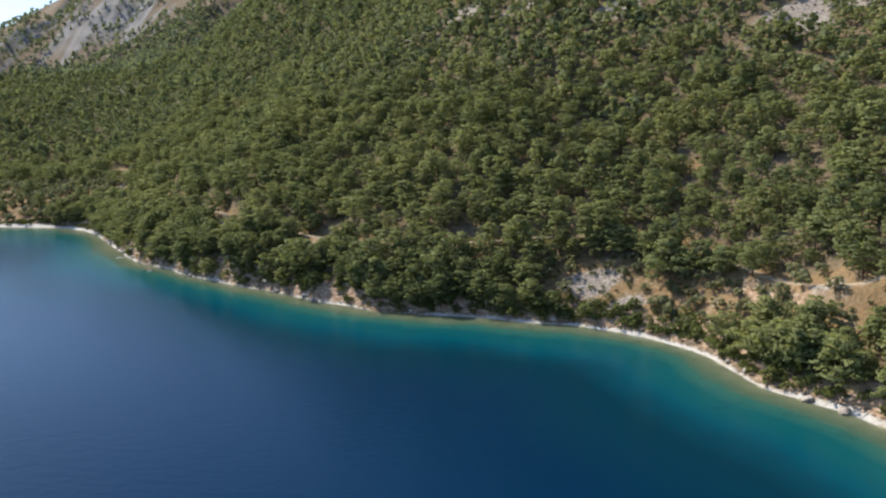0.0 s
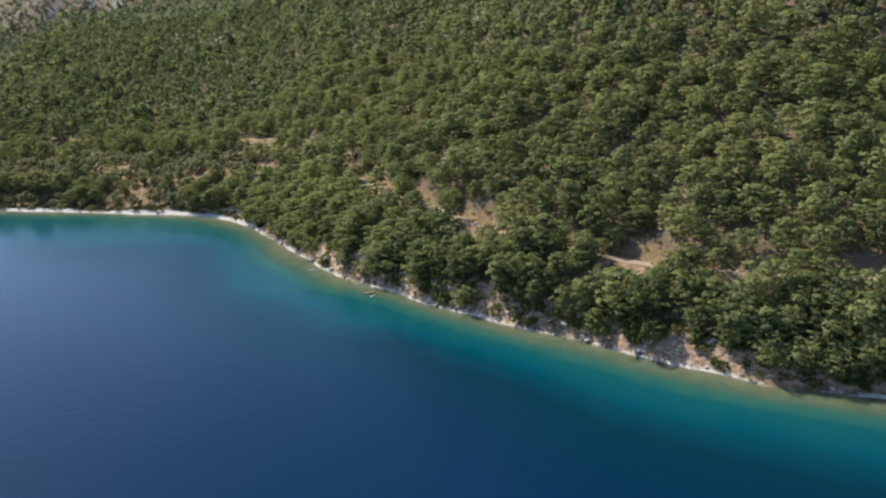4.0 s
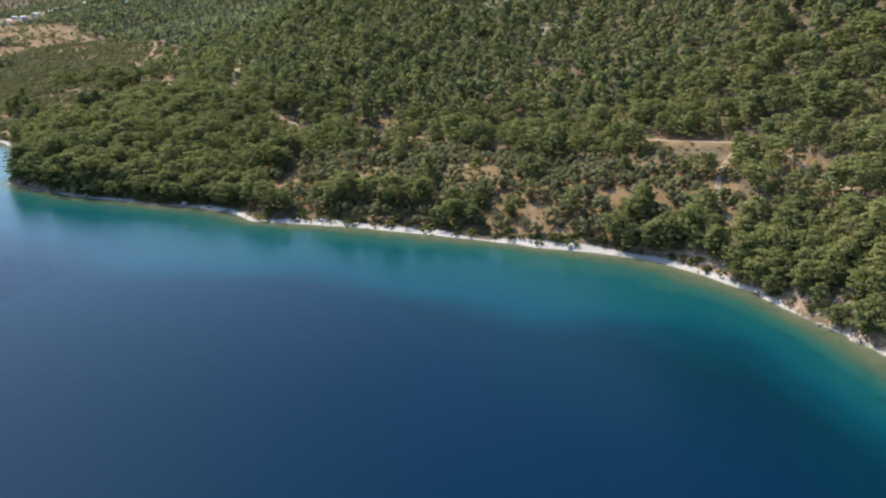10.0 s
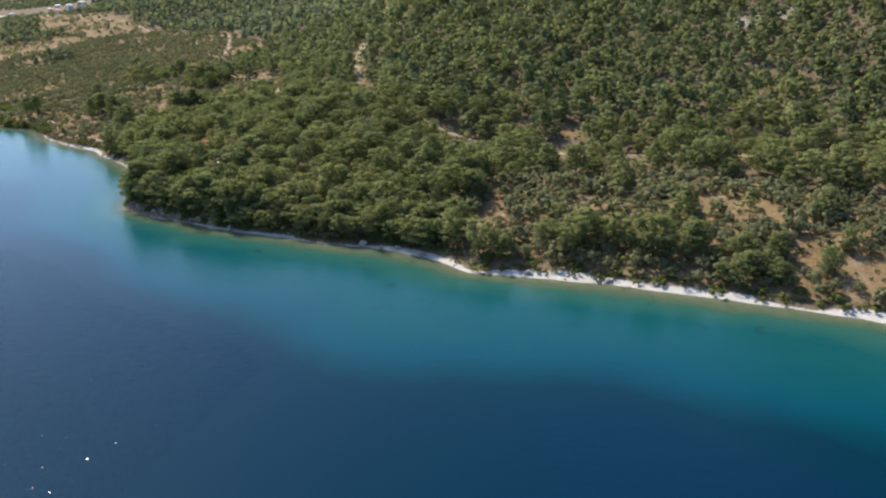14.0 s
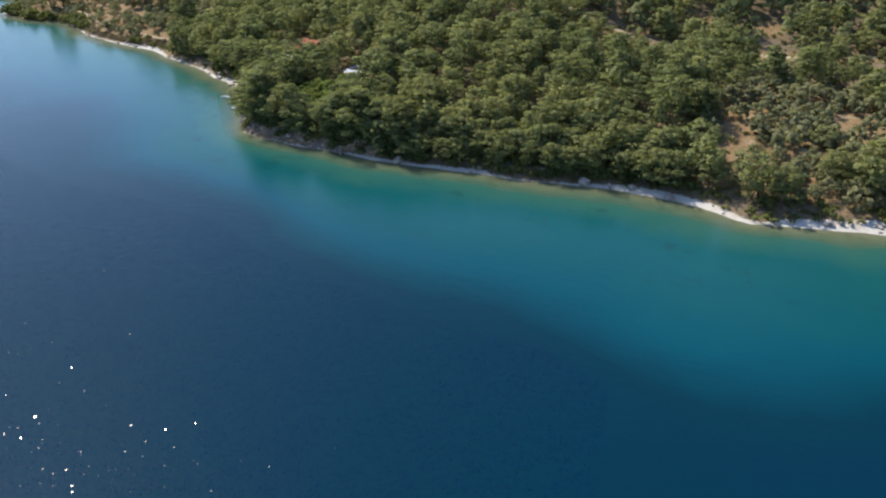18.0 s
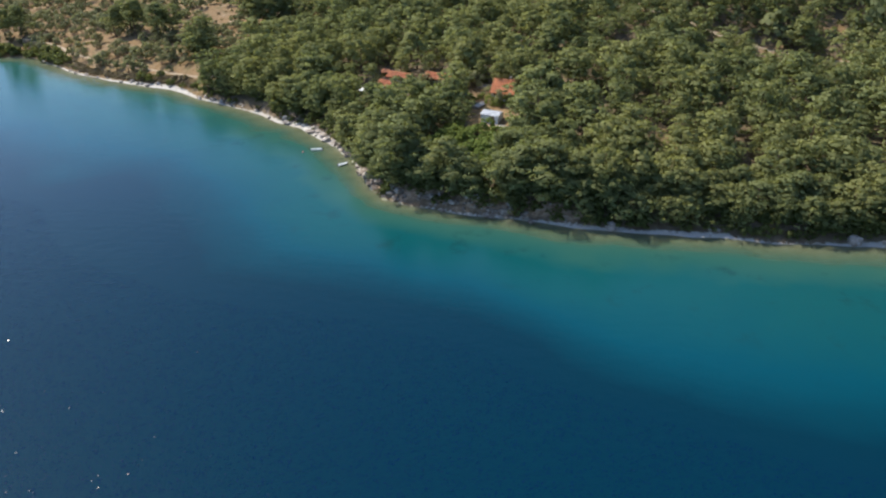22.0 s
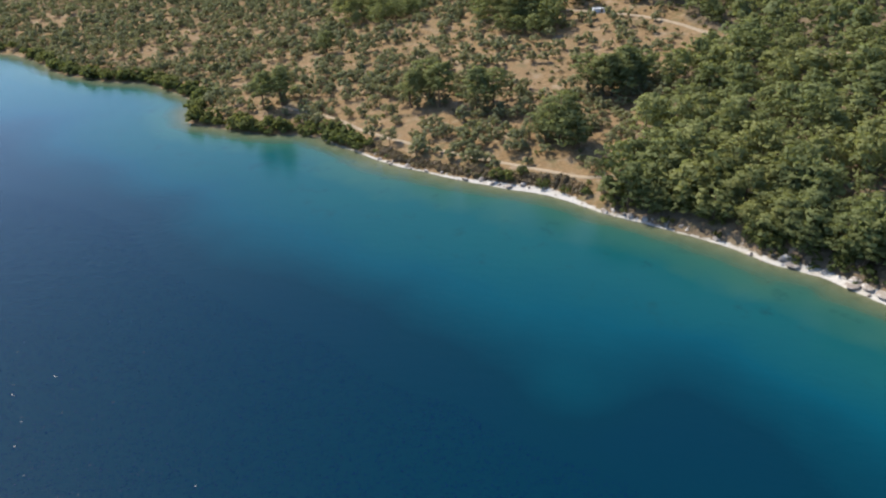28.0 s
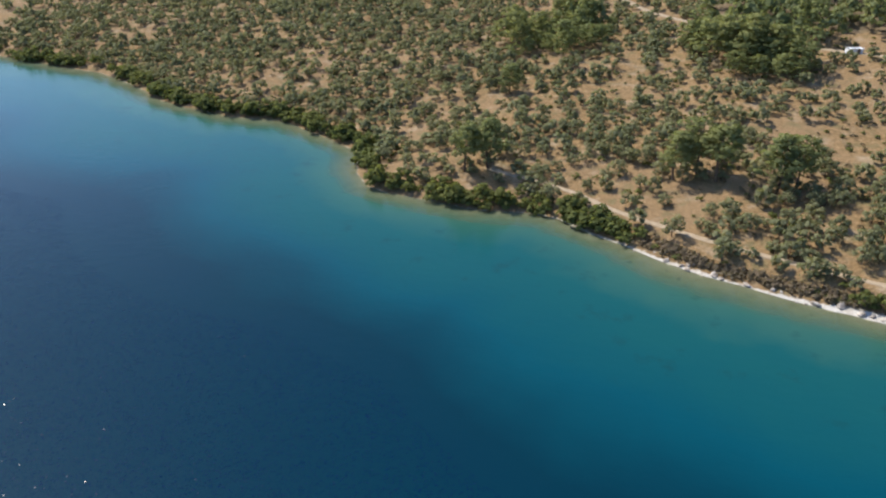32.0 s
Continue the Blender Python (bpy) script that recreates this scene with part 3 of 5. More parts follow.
def tufts(rng, centres, radii, flat, count, size, fan=0.0):
    """Leaf tufts round clump centres: quads, mostly on the upper side, bent outward and up. Returns the corners (n, 4, 3) and the way that each tuft faces (n, 3)."""
    out, ways = [], []
    mid = centres.mean(0) - np.array([0, 0, 0.5])
    reach = np.abs(centres - mid).max() + 0.5
    for c, r in zip(centres, radii):
        v = rng.normal(size=(count, 3))
        v[:, 2] = np.abs(v[:, 2]) * 0.9 - 0.35
        v /= np.linalg.norm(v, axis=1)[:, None]
        p = c + v * r * np.array([1, 1, flat]) * rng.uniform(0.62, 1.12, (count, 1))
        n = v * np.array([1, 1, 1.25]) + rng.normal(size=(count, 3)) * 0.38 + np.array([0, 0, 0.3])
        n /= np.linalg.norm(n, axis=1)[:, None]
        a = np.cross(n, rng.normal(size=(count, 3)) * 0.5 + np.array([0, 0, fan]))
        a /= np.linalg.norm(a, axis=1)[:, None]
        b = np.cross(n, a)
        s = size * rng.uniform(0.6, 1.3, (count, 1))
        l = s * rng.uniform(0.6, 1.0, (count, 1)) * (1 - 0.4 * (fan > 0))
        s = s * (1 + 0.35 * (fan > 0))
        droop = n * s * rng.uniform(-0.3, 0.05, (count, 1))
        full = v * np.array([0.8, 0.8, 1.0]) + 0.4 * (p - mid) / reach + 0.6 * n + np.array([0, 0, 0.35])
        full /= np.linalg.norm(full, axis=1)[:, None]
        flip = (n * full).sum(1) < 0
        b[flip] *= -1
        ways.append(full)
        out.append(np.stack([p - a * s * 0.5 - b * l * 0.5 + droop, p + a * s * 0.5 - b * l * 0.42, p + a * s * 0.45 + b * l * 0.5 + droop, p - a * s * 0.5 + b * l * 0.45], 1))
    return np.concatenate(out), np.concatenate(ways)


def pine_clumps(rng, n, tall=11.0, wide=3.7, low=0.3, form=0):
    """Centres and radii of the foliage clumps of a pine: spread flat tiers, an uneven broad outline with a lobed edge."""
    cs, rs = [], []
    lean = rng.normal(size=2) * 0.6
    lobes, turn = rng.randint(3, 6), rng.uniform(0, 6.28)
    for i in range(n):
        t = low + (1 - low) * ((i + rng.uniform(0.0, 1.0)) / n) ** 0.8
        k = (t - low) / (1 - low)
        ang = i * 2.4 + rng.uniform(-0.7, 0.7)
        shape = (0.62 + 0.85 * k - 1.2 * k ** 2.2, 0.95 * (1 - k) ** 0.75 + 0.08, 0.45 + 1.15 * k - 1.1 * k ** 3.5)[form]  # domed, pointed, flat-topped
        env = wide * shape * (1 + 0.3 * math.sin(lobes * ang + turn)) * rng.uniform(0.75, 1.15)
        rad = max(env, 0.2) * math.sqrt(rng.uniform(0.12, 1.0))
        cs.append((rad * math.cos(ang) + lean[0] * k, rad * math.sin(ang) + lean[1] * k, t * tall - 0.5 - 0.16 * rad))
        rs.append(rng.uniform(0.75, 1.9) * (1.1 - 0.3 * k) * wide / 4.2)
    return np.array(cs), np.array(rs)


def round_clumps(rng, n, tall, wide, low):
    cs, rs = [], []
    for i in range(n):
        k = (i + rng.uniform(0.2, 0.8)) / n
        ang = i * 2.4 + rng.uniform(-0.6, 0.6)
        env = wide * math.sqrt(max(0.05, 1 - (k * 1.5 - 0.55) ** 2)) * rng.uniform(0.55, 1.05)
        cs.append((env * math.cos(ang), env * math.sin(ang), low + (tall - low) * k * 0.86))
        rs.append(rng.uniform(0.34, 0.52) * wide)
    return np.array(cs), np.array(rs)


def quad_mesh(name, quads, tone, material, ways=None):
    """One mesh of loose quads, with a tone and a facing for each."""
    n = len(quads)
    me = bpy.data.meshes.new(name)
    me.vertices.add(n * 4), me.loops.add(n * 4), me.polygons.add(n)
    me.vertices.foreach_set("co", quads.astype(np.float32).ravel())
    me.loops.foreach_set("vertex_index", np.arange(n * 4, dtype=np.int32))
    me.polygons.foreach_set("loop_start", np.arange(0, n * 4, 4, dtype=np.int32))
    me.attributes.new("tone", "FLOAT", "POINT").data.foreach_set("value", np.repeat(tone, 4).astype(np.float32))
    if ways is not None:  # soft leaf tufts: each shades by the side of the clump on which it sits
        me.polygons.foreach_set("use_smooth", np.ones(n, bool))
        me.attributes.new("custom_normal", "FLOAT_VECTOR", "POINT").data.foreach_set("vector", np.repeat(ways, 4, 0).astype(np.float32).ravel())
    me.materials.append(material)
    me.update()
    return me


def spread(lo_x, hi_x, lo_y, hi_y, cell, seed, jitter=0.42):
    """Places on a shaken grid."""
    rng = np.random.RandomState(seed)
    gx, gy = np.meshgrid(np.arange(lo_x, hi_x, cell), np.arange(lo_y, hi_y, cell), indexing="ij")
    gx = gx + (np.arange(gx.shape[1]) % 2) * cell * 0.5
    return (gx + rng.uniform(-jitter, jitter, gx.shape) * cell).ravel(), (gy + rng.uniform(-jitter, jitter, gy.shape) * cell).ravel()


def woods(name, templates, x, y, scale, material, label, category, seed, tone_scale=1.0):
    """Many trees joined into one mesh: each a turned, scaled copy of a template of leaf tufts."""
    rng = np.random.RandomState(seed)
    z = ground_height(x, y)
    pick = rng.randint(0, len(templates), len(x))
    turn, tone = rng.uniform(0, 2 * math.pi, len(x)), rng.beta(1.3, 1.3, len(x)) * tone_scale
    tallness = rng.uniform(0.74, 1.12, len(x))
    parts, tones, ways = [], [], []
    for k, (tpl, way) in enumerate(templates):
        sel = np.where(pick == k)[0]
        if not len(sel):
            continue
        c, s = np.cos(turn[sel])[:, None, None], np.sin(turn[sel])[:, None, None]
        sc = scale[sel][:, None, None]
        tx, ty, tz = tpl[None, ..., 0], tpl[None, ..., 1], tpl[None, ..., 2]
        px = (tx * c - ty * s) * sc + x[sel][:, None, None]
        py = (tx * s + ty * c) * sc + y[sel][:, None, None]
        pz = tz * sc * tallness[sel][:, None, None] + z[sel][:, None, None]
        parts.append(np.stack([px, py, pz], -1).reshape(-1, 4, 3))
        tones.append(np.repeat(tone[sel], len(tpl)))
        c, s = c[..., 0], s[..., 0]
        ways.append(np.stack([way[:, 0] * c - way[:, 1] * s, way[:, 0] * s + way[:, 1] * c, np.repeat(way[None, :, 2], len(sel), 0)], -1).reshape(-1, 3))
    me = quad_mesh(name, np.concatenate(parts), np.concatenate(tones), material, np.concatenate(ways))
    return tagged(new(name, me), label, category, kind="stuff")


def stems(name, x, y, scale, tall, seed):
    """Slim trunks under joined trees, one mesh."""
    rng = np.random.RandomState(seed)
    z = ground_height(x, y)
    n, k = len(x), 4
    ang = np.arange(k) * 2 * math.pi / k
    lean = rng.normal(size=(n, 2)) * 0.5
    ring = np.stack([np.cos(ang), np.sin(ang)], 1)
    lo = np.stack([x, y], 1)[:, None, :] + ring[None] * (0.26 * scale)[:, None, None]
    hi = np.stack([x, y], 1)[:, None, :] + lean[:, None, :] + ring[None] * (0.12 * scale)[:, None, None]
    zl, zh = np.repeat((z - 0.6)[:, None], k, 1), np.repeat((z + tall * scale)[:, None], k, 1)
    a = np.concatenate([lo, zl[..., None]], -1)
    b = np.concatenate([hi, zh[..., None]], -1)
    quads = np.stack([a, np.roll(a, -1, 1), np.roll(b, -1, 1), b], 2).reshape(-1, 4, 3)
    return tagged(new(name, quad_mesh(name, quads, np.zeros(len(quads)), BARK)), "brown pine trunks under the crowns", "tree trunks", kind="stuff")


# ---- where trees stand ----
def open_ground(x, y, margin=1.0):
    """False on roads, yards, beach and scree."""
    rd, _, rw = near_road(x, y)
    ok = (rd > rw * 0.5 + 0.7 * margin) & ~inside(YARD, x, y) & ~inside(THICKET, x, y)
    for hx, hy, hr in HOMES:
        ok &= (np.hypot(x - hx, y - hy) > hr + 1) & (np.hypot(x - hx - 1, y - hy + 7) > hr + 1)
    for hx, hy, hr in BARE:
        ok &= (np.hypot(x - hx, y - hy) > hr + 1) & (np.hypot(x - hx, y - hy + 6) > hr)
    for hx, hy in VISTAS:
        sx, sy = (-3.2, -5.2) if hx > -245 else (3.5, -8.5) if hx < -570 else (-1.6, -9.0)
        ok &= (np.hypot(x - hx - sx, y - hy - sy) > 5.0) & (np.hypot(x - hx - 0.4 * sx, y - hy - 0.4 * sy) > 3.5)
    for hx, hy, hr in CLIFFS:
        ok &= np.hypot(x - hx, y - hy) > hr
    rng = np.random.RandomState(len(x))
    return ok & (rng.uniform(size=len(x)) > scree(x, y) * 0.93)


PINE_TONGUE = [(-780, 800), (-752, 793), (-742, 822), (-718, 824), (-690, 828), (-690, 890), (-765, 885), (-790, 845)]
PINE_COPSE = [(-868, 845), (-838, 828), (-812, 846), (-820, 880), (-868, 882)]
THICKET = [(-636, 572), (-631, 559), (-600, 551), (-593, 560), (-597, 577), (-612, 579), (-622, 584)]  # low broadleaf bushes below the shed


def in_grove(x, y):
    return ~inside(PINE_TONGUE, x, y) & ~inside(PINE_COPSE, x, y) & (inside(GROVE_BAY, x, y) | inside(GROVE_EAST, x, y) | inside(GROVE_WEST, x, y))


rng = np.random.RandomState(5)
PINE_NEAR = []
for k in range(7):
    r = np.random.RandomState(100 + k)
    cs, rs = pine_clumps(r, 44, r.uniform(8.6, 11.0), r.uniform(4.6, 5.8), 0.28, (0, 2, 0, 2, 2, 0, 0)[k])
    PINE_NEAR.append((tufts(r, cs, rs * 1.0, 0.34, 36, 0.56, 1.0), cs))
PINE_MID = []
for k in range(8):
    r = np.random.RandomState(200 + k)
    cs, rs = pine_clumps(r, 32, r.uniform(8.5, 11.5), r.uniform(4.4, 5.8), 0.28, (0, 2, 0, 2, 2, 0, 0, 1)[k])
    PINE_MID.append(tufts(r, cs, rs * 1.1, 0.32, 14, 0.82, 1.0))
PINE_FAR = []
for k in range(6):
    r = np.random.RandomState(300 + k)
    cs, rs = pine_clumps(r, 10, r.uniform(9, 12), r.uniform(3.8, 5.0), 0.26, (0, 1, 1, 2, 0, 1)[k])
    PINE_FAR.append(tufts(r, cs, rs * 1.3, 0.42, 8, 1.5))
PINE_DOT = []
for k in range(5):
    r = np.random.RandomState(400 + k)
    cs, rs = pine_clumps(r, 4, 10.5, 3.2)
    PINE_DOT.append(tufts(r, cs, rs * 1.6, 0.7, 4, 3.1))

x, y = spread(-1000, 420, 150, 960, 7.6, 1)
ex, ey = spread(-760, 130, 150, 700, 6.0, 9)  # a second, closer row on the bank
bank_row = (inland(ex, ey) < 24)
fx, fy = spread(-665, -500, 525, 600, 4.4, 10)  # and a low fringe over the ledges of the point
fringe = (inland(fx, fy) > 2.6) & (inland(fx, fy) < 7.5)
x, y = np.concatenate([x, ex[bank_row], fx[fringe]]), np.concatenate([y, ey[bank_row], fy[fringe]])
d = inland(x, y)
forest = (d > np.interp(x, KEYS_X, BEACH) * 0.8 + 1.6 + 3 * ((x > -480) & (x < -300))) & (~in_grove(x, y) | (inside(GROVE_BAY, x, y) & (np.random.RandomState(19).uniform(size=len(x)) < 0.10))) & open_ground(x, y) & (grain(x, y, 30, 80) + np.random.RandomState(2).uniform(-0.6, 0.6, len(x)) > -1.25)
low_bank = (((x > -262) & (x < 20) & (d > 1.5) & (d < 5)) | ((x > -662) & (x < -505) & (d > 2.6) & (d < 7.5))) & open_ground(x, y)
forest = forest | low_bank
front = forest & (d < 21) & (x < 120) & (x > -760)
order = np.where(front)[0]
chosen = np.random.RandomState(3).permutation(order)[:300]
is_near = np.zeros(len(x), bool)
is_near[chosen] = True
reach = d + 28 * grain(x, y, 38, 90) + np.random.RandomState(91).uniform(-18, 18, len(x))  # the stands run into one another
mid = forest & ~is_near & (reach < 138)
far = forest & ~is_near & (reach >= 138)
NEAR_X, NEAR_Y = x[is_near], y[is_near]
young = np.zeros(len(x), bool)  # young trees on the slope below the track
for hx, hy in VISTAS:
    if -570 < hx < -240:
        young |= (np.abs(x - hx + 0.18 * (hy - y)) < 7) & (y < hy - 2) & (y > hy - 27)
sc = np.where(low_bank, 0.72, 1.0) * np.where(young, 0.48, 1.0) * (np.random.RandomState(4).uniform(0.0, 1.0, len(x)) ** 1.2 * 0.75 + 0.80)
woods("pine_wood", PINE_MID, x[mid], y[mid], sc[mid], PINE, "dense green pine wood on the slope behind the shore", "pine wood", 6)
stems("pine_trunks", x[mid & (d < 90)], y[mid & (d < 90)], sc[mid & (d < 90)], 6.5, 7)
# the last value lowers the crown tones, in place of shade among them
woods("hillside_pines", PINE_FAR, x[far], y[far], sc[far], PINE_HAZED, "pines covering the upper hillside, haze put into their dull green", "pine wood", 8, 0.9)

x, y = spread(-1500, 800, 350, 1700, 10.5, 11)
d = inland(x, y)
box_near = (x > -1000) & (x < 420) & (y < 960)
ok = (d > 30) & ~box_near & open_ground(x, y) & (~inside(GROVE_WEST, x, y) | (grain(x, y, 90, 83) > 0.45)) & (d < 1000)
woods("distant_pines", PINE_DOT, x[ok], y[ok], np.random.RandomState(12).uniform(1.1, 1.6, len(x))[ok], WOODS_HAZED, "woods on the far hillside, haze put into their dull green", "pine wood", 13)
x, y = spread(-3000, 1000, 1000, 3000, 17.0, 14)
d = inland(x, y)
ok = (d > 700) & (grain(x, y, 130, 84) + np.random.RandomState(15).uniform(-0.5, 0.5, len(x)) > -0.55) & (~inside(GROVE_WEST, x, y) | (grain(x, y, 90, 83) > 0.1))
woods("mountain_woods", PINE_DOT, x[ok], y[ok], np.random.RandomState(16).uniform(1.1, 1.75, len(x))[ok], WOODS_HAZED, "dark woods on the distant mountain, haze put into their leaf colour", "woods", 17)

OLIVE_NEAR, OLIVE_MID, OLIVE_DOT = [], [], []
for k in range(6):
    r = np.random.RandomState(500 + k)
    cs, rs = round_clumps(r, 11, r.uniform(4.0, 5.2), r.uniform(2.0, 2.7), 1.3)
    OLIVE_NEAR.append((tufts(r, cs, rs, 0.8, 30, 0.5), cs))
    r = np.random.RandomState(600 + k)
    cs, rs = round_clumps(r, 8, r.uniform(3.8, 5.2), r.uniform(1.9, 2.6), 1.2)
    OLIVE_MID.append(tufts(r, cs, rs, 0.8, 14, 0.85))
    cs, rs = round_clumps(r, 4, r.uniform(3.8, 5.2), r.uniform(1.9, 2.6), 1.2)
    OLIVE_DOT.append(tufts(r, cs, rs * 1.3, 0.8, 6, 1.6))

x, y = spread(-1150, 130, 180, 1150, 5.5, 21, 0.42)
d = inland(x, y)
keep = np.random.RandomState(22).uniform(size=len(x))
dense = np.where(inside(GROVE_BAY, x, y), 0.97, 0.66 + 0.62 * grain(x, y, 34, 85) + 0.25 * smooth(-800, -900, x))
dense = np.where(inside(GROVE_EAST, x, y), 0.86, dense)
olive = (d > 7) & in_grove(x, y) & open_ground(x, y) & (keep < dense)
first = olive & (((d < 75) & (x > -900) & (x < -700)) | inside(GROVE_EAST, x, y) | ((d < 40) & (x > -480) & (x < -240)))
chosen = np.random.RandomState(23).permutation(np.where(first)[0])[:300]
is_near = np.zeros(len(x), bool)
is_near[chosen] = True
GARDEN = np.array([(-618, 620), (-615.5, 617.5), (-620.5, 617), (-610, 609.5), (-605.5, 600.5), (-634, 621)], float)  # olives between the houses
OL_X, OL_Y = np.concatenate([GARDEN[:, 0], x[is_near]]), np.concatenate([GARDEN[:, 1], y[is_near]])
rest = olive & ~is_near
woods("olive_grove", OLIVE_MID, x[rest], y[rest], (np.random.RandomState(24).uniform(0.7, 1.3, len(x)) * np.where(inside(GROVE_BAY, x, y), 1.2, 1.0))[rest], OLIVE, "grey-green olive trees spaced over dry ground", "olive grove", 25)
x, y = spread(-2500, -650, 820, 1750, 12.0, 26)
d = inland(x, y)
ok = (d > 8) & inside(GROVE_WEST, x, y) & ~((x > -1150) & (y < 1150)) & (np.random.RandomState(27).uniform(size=len(x)) < 0.6 + 0.3 * grain(x, y, 110, 86))
woods("distant_olives", OLIVE_DOT, x[ok], y[ok], np.random.RandomState(28).uniform(0.9, 1.6, len(x))[ok], OLIVE, "scattered olive trees on the distant plain", "olive grove", 29)


# ---- trees that stand singly ----
def tree(name, quads, clumps, tall, girth, material, seed, label, category, group):
    """A thing: trunk with limbs up to the clumps, and a crown of leaf tufts."""
    r = np.random.RandomState(seed)
    ob = new(name)
    bm = bmesh.new()
    bend = r.normal(size=2) * 0.3
    pts = [(bend[0] * t * (1 - t) * 4, bend[1] * t * (1 - t) * 4, -0.5 + t * (tall + 0.5)) for t in (0, 0.12, 0.4, 0.7, 1)]
    tube(bm, pts, [girth * 1.25, girth, girth * 0.8, girth * 0.5, girth * 0.2])
    for c in clumps[:: max(1, len(clumps) // 9)]:
        z0 = max(0.3 * tall, min(c[2] - 0.25 * math.hypot(c[0], c[1]) - 0.4, 0.92 * tall))
        tube(bm, [(0, 0, z0), (c[0] * 0.5, c[1] * 0.5, (z0 + c[2]) / 2 - 0.1), (c[0] * 0.92, c[1] * 0.92, c[2] - 0.1)], [girth * 0.42, girth * 0.3, girth * 0.12], 5)
    part("trunk", bm, BARK, ob, smooth_it=True)
    quads, ways = quads
    crown = new("crown", quad_mesh("crown", quads, np.clip(r.uniform(0.2, 0.8) + r.normal(size=len(quads)) * 0.12, 0, 1), material, ways))
    crown.parent = ob
    return tagged(ob, label, category, group)


def plant(protos, x, y, lo, hi, seed, first=0, more=1.0):
    r = np.random.RandomState(seed)
    z = ground_height(x, y)
    for i in range(len(x)):
        m = pose(x[i], y[i], z[i] - 0.05, 0, 0, r.uniform(0, 360))
        k = i % len(protos)
        s = r.uniform(lo, hi) * (more if i < first else 1.0)
        if i < len(protos):
            protos[k].matrix_basis = m
            protos[k].scale = (s, s, s * r.uniform(0.9, 1.12))
        else:
            o = copy_thing(protos[k], m)
            o.scale = (s, s, s * r.uniform(0.9, 1.12))


pines = [tree("pine_tree", q, c, c[:, 2].max(), 0.24, PINE, 700 + k, "broad green pine with layered tufts on a bare brown trunk", "pine tree", "pines along the shore") for k, (q, c) in enumerate(PINE_NEAR)]
BIG = [(54, 299), (61, 294), (68, 289), (76, 282), (84, 273), (90, 264), (73, 275), (47, 303), (97, 255), (88, 215), (93, 208), (99, 201), (104, 195), (86, 222), (-634, 557), (-629, 554.5), (-622, 552.5), (-616, 550.5), (-604, 549), (-598, 547.5), (-591, 546), (-584, 545), (-577, 544.5), (-599.5, 567), (-595, 572), (-603, 562), (-595.5, 581), (-594, 590), (-595, 600), (-597.5, 614), (-720, 730), (-714, 734), (-726, 726), (-719, 738), (-745, 689), (-740, 685), (-750, 692),
       (-767, 816), (-772, 821), (-760, 815), (-840, 886), (-832, 884), (-858, 798), (-440, 541), (-428, 540), (-415, 542), (-402, 538), (-388, 541), (-372, 539), (-360, 541)]
NEAR_X, NEAR_Y = np.concatenate([[p[0] for p in BIG], NEAR_X])[:300], np.concatenate([[p[1] for p in BIG], NEAR_Y])[:300]
plant(pines, NEAR_X, NEAR_Y, 0.75, 1.35, 31, len(BIG), 1.45)
tall_pines = []
for k in range(3):
    r = np.random.RandomState(170 + k)
    cs, rs = pine_clumps(r, 46, r.uniform(12.5, 14.0), r.uniform(4.6, 5.4), 0.42, (0, 2, 0)[k])
    tall_pines.append(tree("pine_tree", tufts(r, cs, rs * 1.0, 0.36, 36, 0.58, 1.0), cs, cs[:, 2].max(), 0.30, PINE, 740 + k, "tall dark pine with a bare trunk standing among the olives", "pine tree", "tall pines in the olive grove"))
TALL = np.array([(-804, 726), (-797, 729), (-792, 724), (-777, 716), (-771, 719), (-729, 726), (-722, 731), (-735, 729), (-868, 732), (-861, 735), (-746, 690)], float)
plant(tall_pines, TALL[:, 0], TALL[:, 1], 1.15, 1.4, 33)
olives = [tree("olive_tree", q, c, c[:, 2].max() * 0.8, 0.16, OLIVE, 720 + k, "rounded grey-green olive tree on dry straw-coloured ground", "olive tree", "olives in the groves") for k, (q, c) in enumerate(OLIVE_NEAR)]
plant(olives, OL_X, OL_Y, 0.7, 1.25, 32, len(GARDEN), 1.2)


# ---- shrubs, stones ----
SHRUBS = []
for k in range(5):
    r = np.random.RandomState(800 + k)
    cs, rs = round_clumps(r, 8, r.uniform(1.8, 2.8), r.uniform(1.5, 2.2), 0.45)
    ob = new("shrub")
    leaf, way = tufts(r, cs, rs, 0.75, 34, 0.42)
    crown = new("foliage", quad_mesh("foliage", leaf, np.clip(r.uniform(0.2, 0.7) + r.normal(size=len(leaf)) * 0.14, 0, 1), SHRUB, way))
    crown.parent = ob
    bm = bmesh.new()
    for c in cs[::2]:
        tube(bm, [(c[0] * 0.1, c[1] * 0.1, -0.4), (c[0] * 0.45, c[1] * 0.45, c[2] * 0.5), (c[0] * 0.85, c[1] * 0.85, c[2])], [0.07, 0.05, 0.02], 5)
    part("stem", bm, BARK, ob)
    SHRUBS.append(tagged(ob, "low dark green shrub at the top of the beach", "shrub", "shrubs along the shore"))


def along_shore(n, lo, hi, seed, west=-1000, east=118):
    """Places near the water's edge: x, y with the distance inland between lo and hi, spread along the shore."""
    r = np.random.RandomState(seed)
    line = resample(SHORE, 2.0)
    line = line[(line[:, 0] > west) & (line[:, 0] < east)]
    t = np.gradient(line, axis=0)
    nrm = np.stack([t[:, 1], -t[:, 0]], 1) / np.linalg.norm(t, axis=1)[:, None]
    i = r.randint(0, len(line), n)
    off = r.uniform(lo, hi, n)
    p = line[i] + nrm[i] * off[:, None]
    return p[:, 0], p[:, 1], r


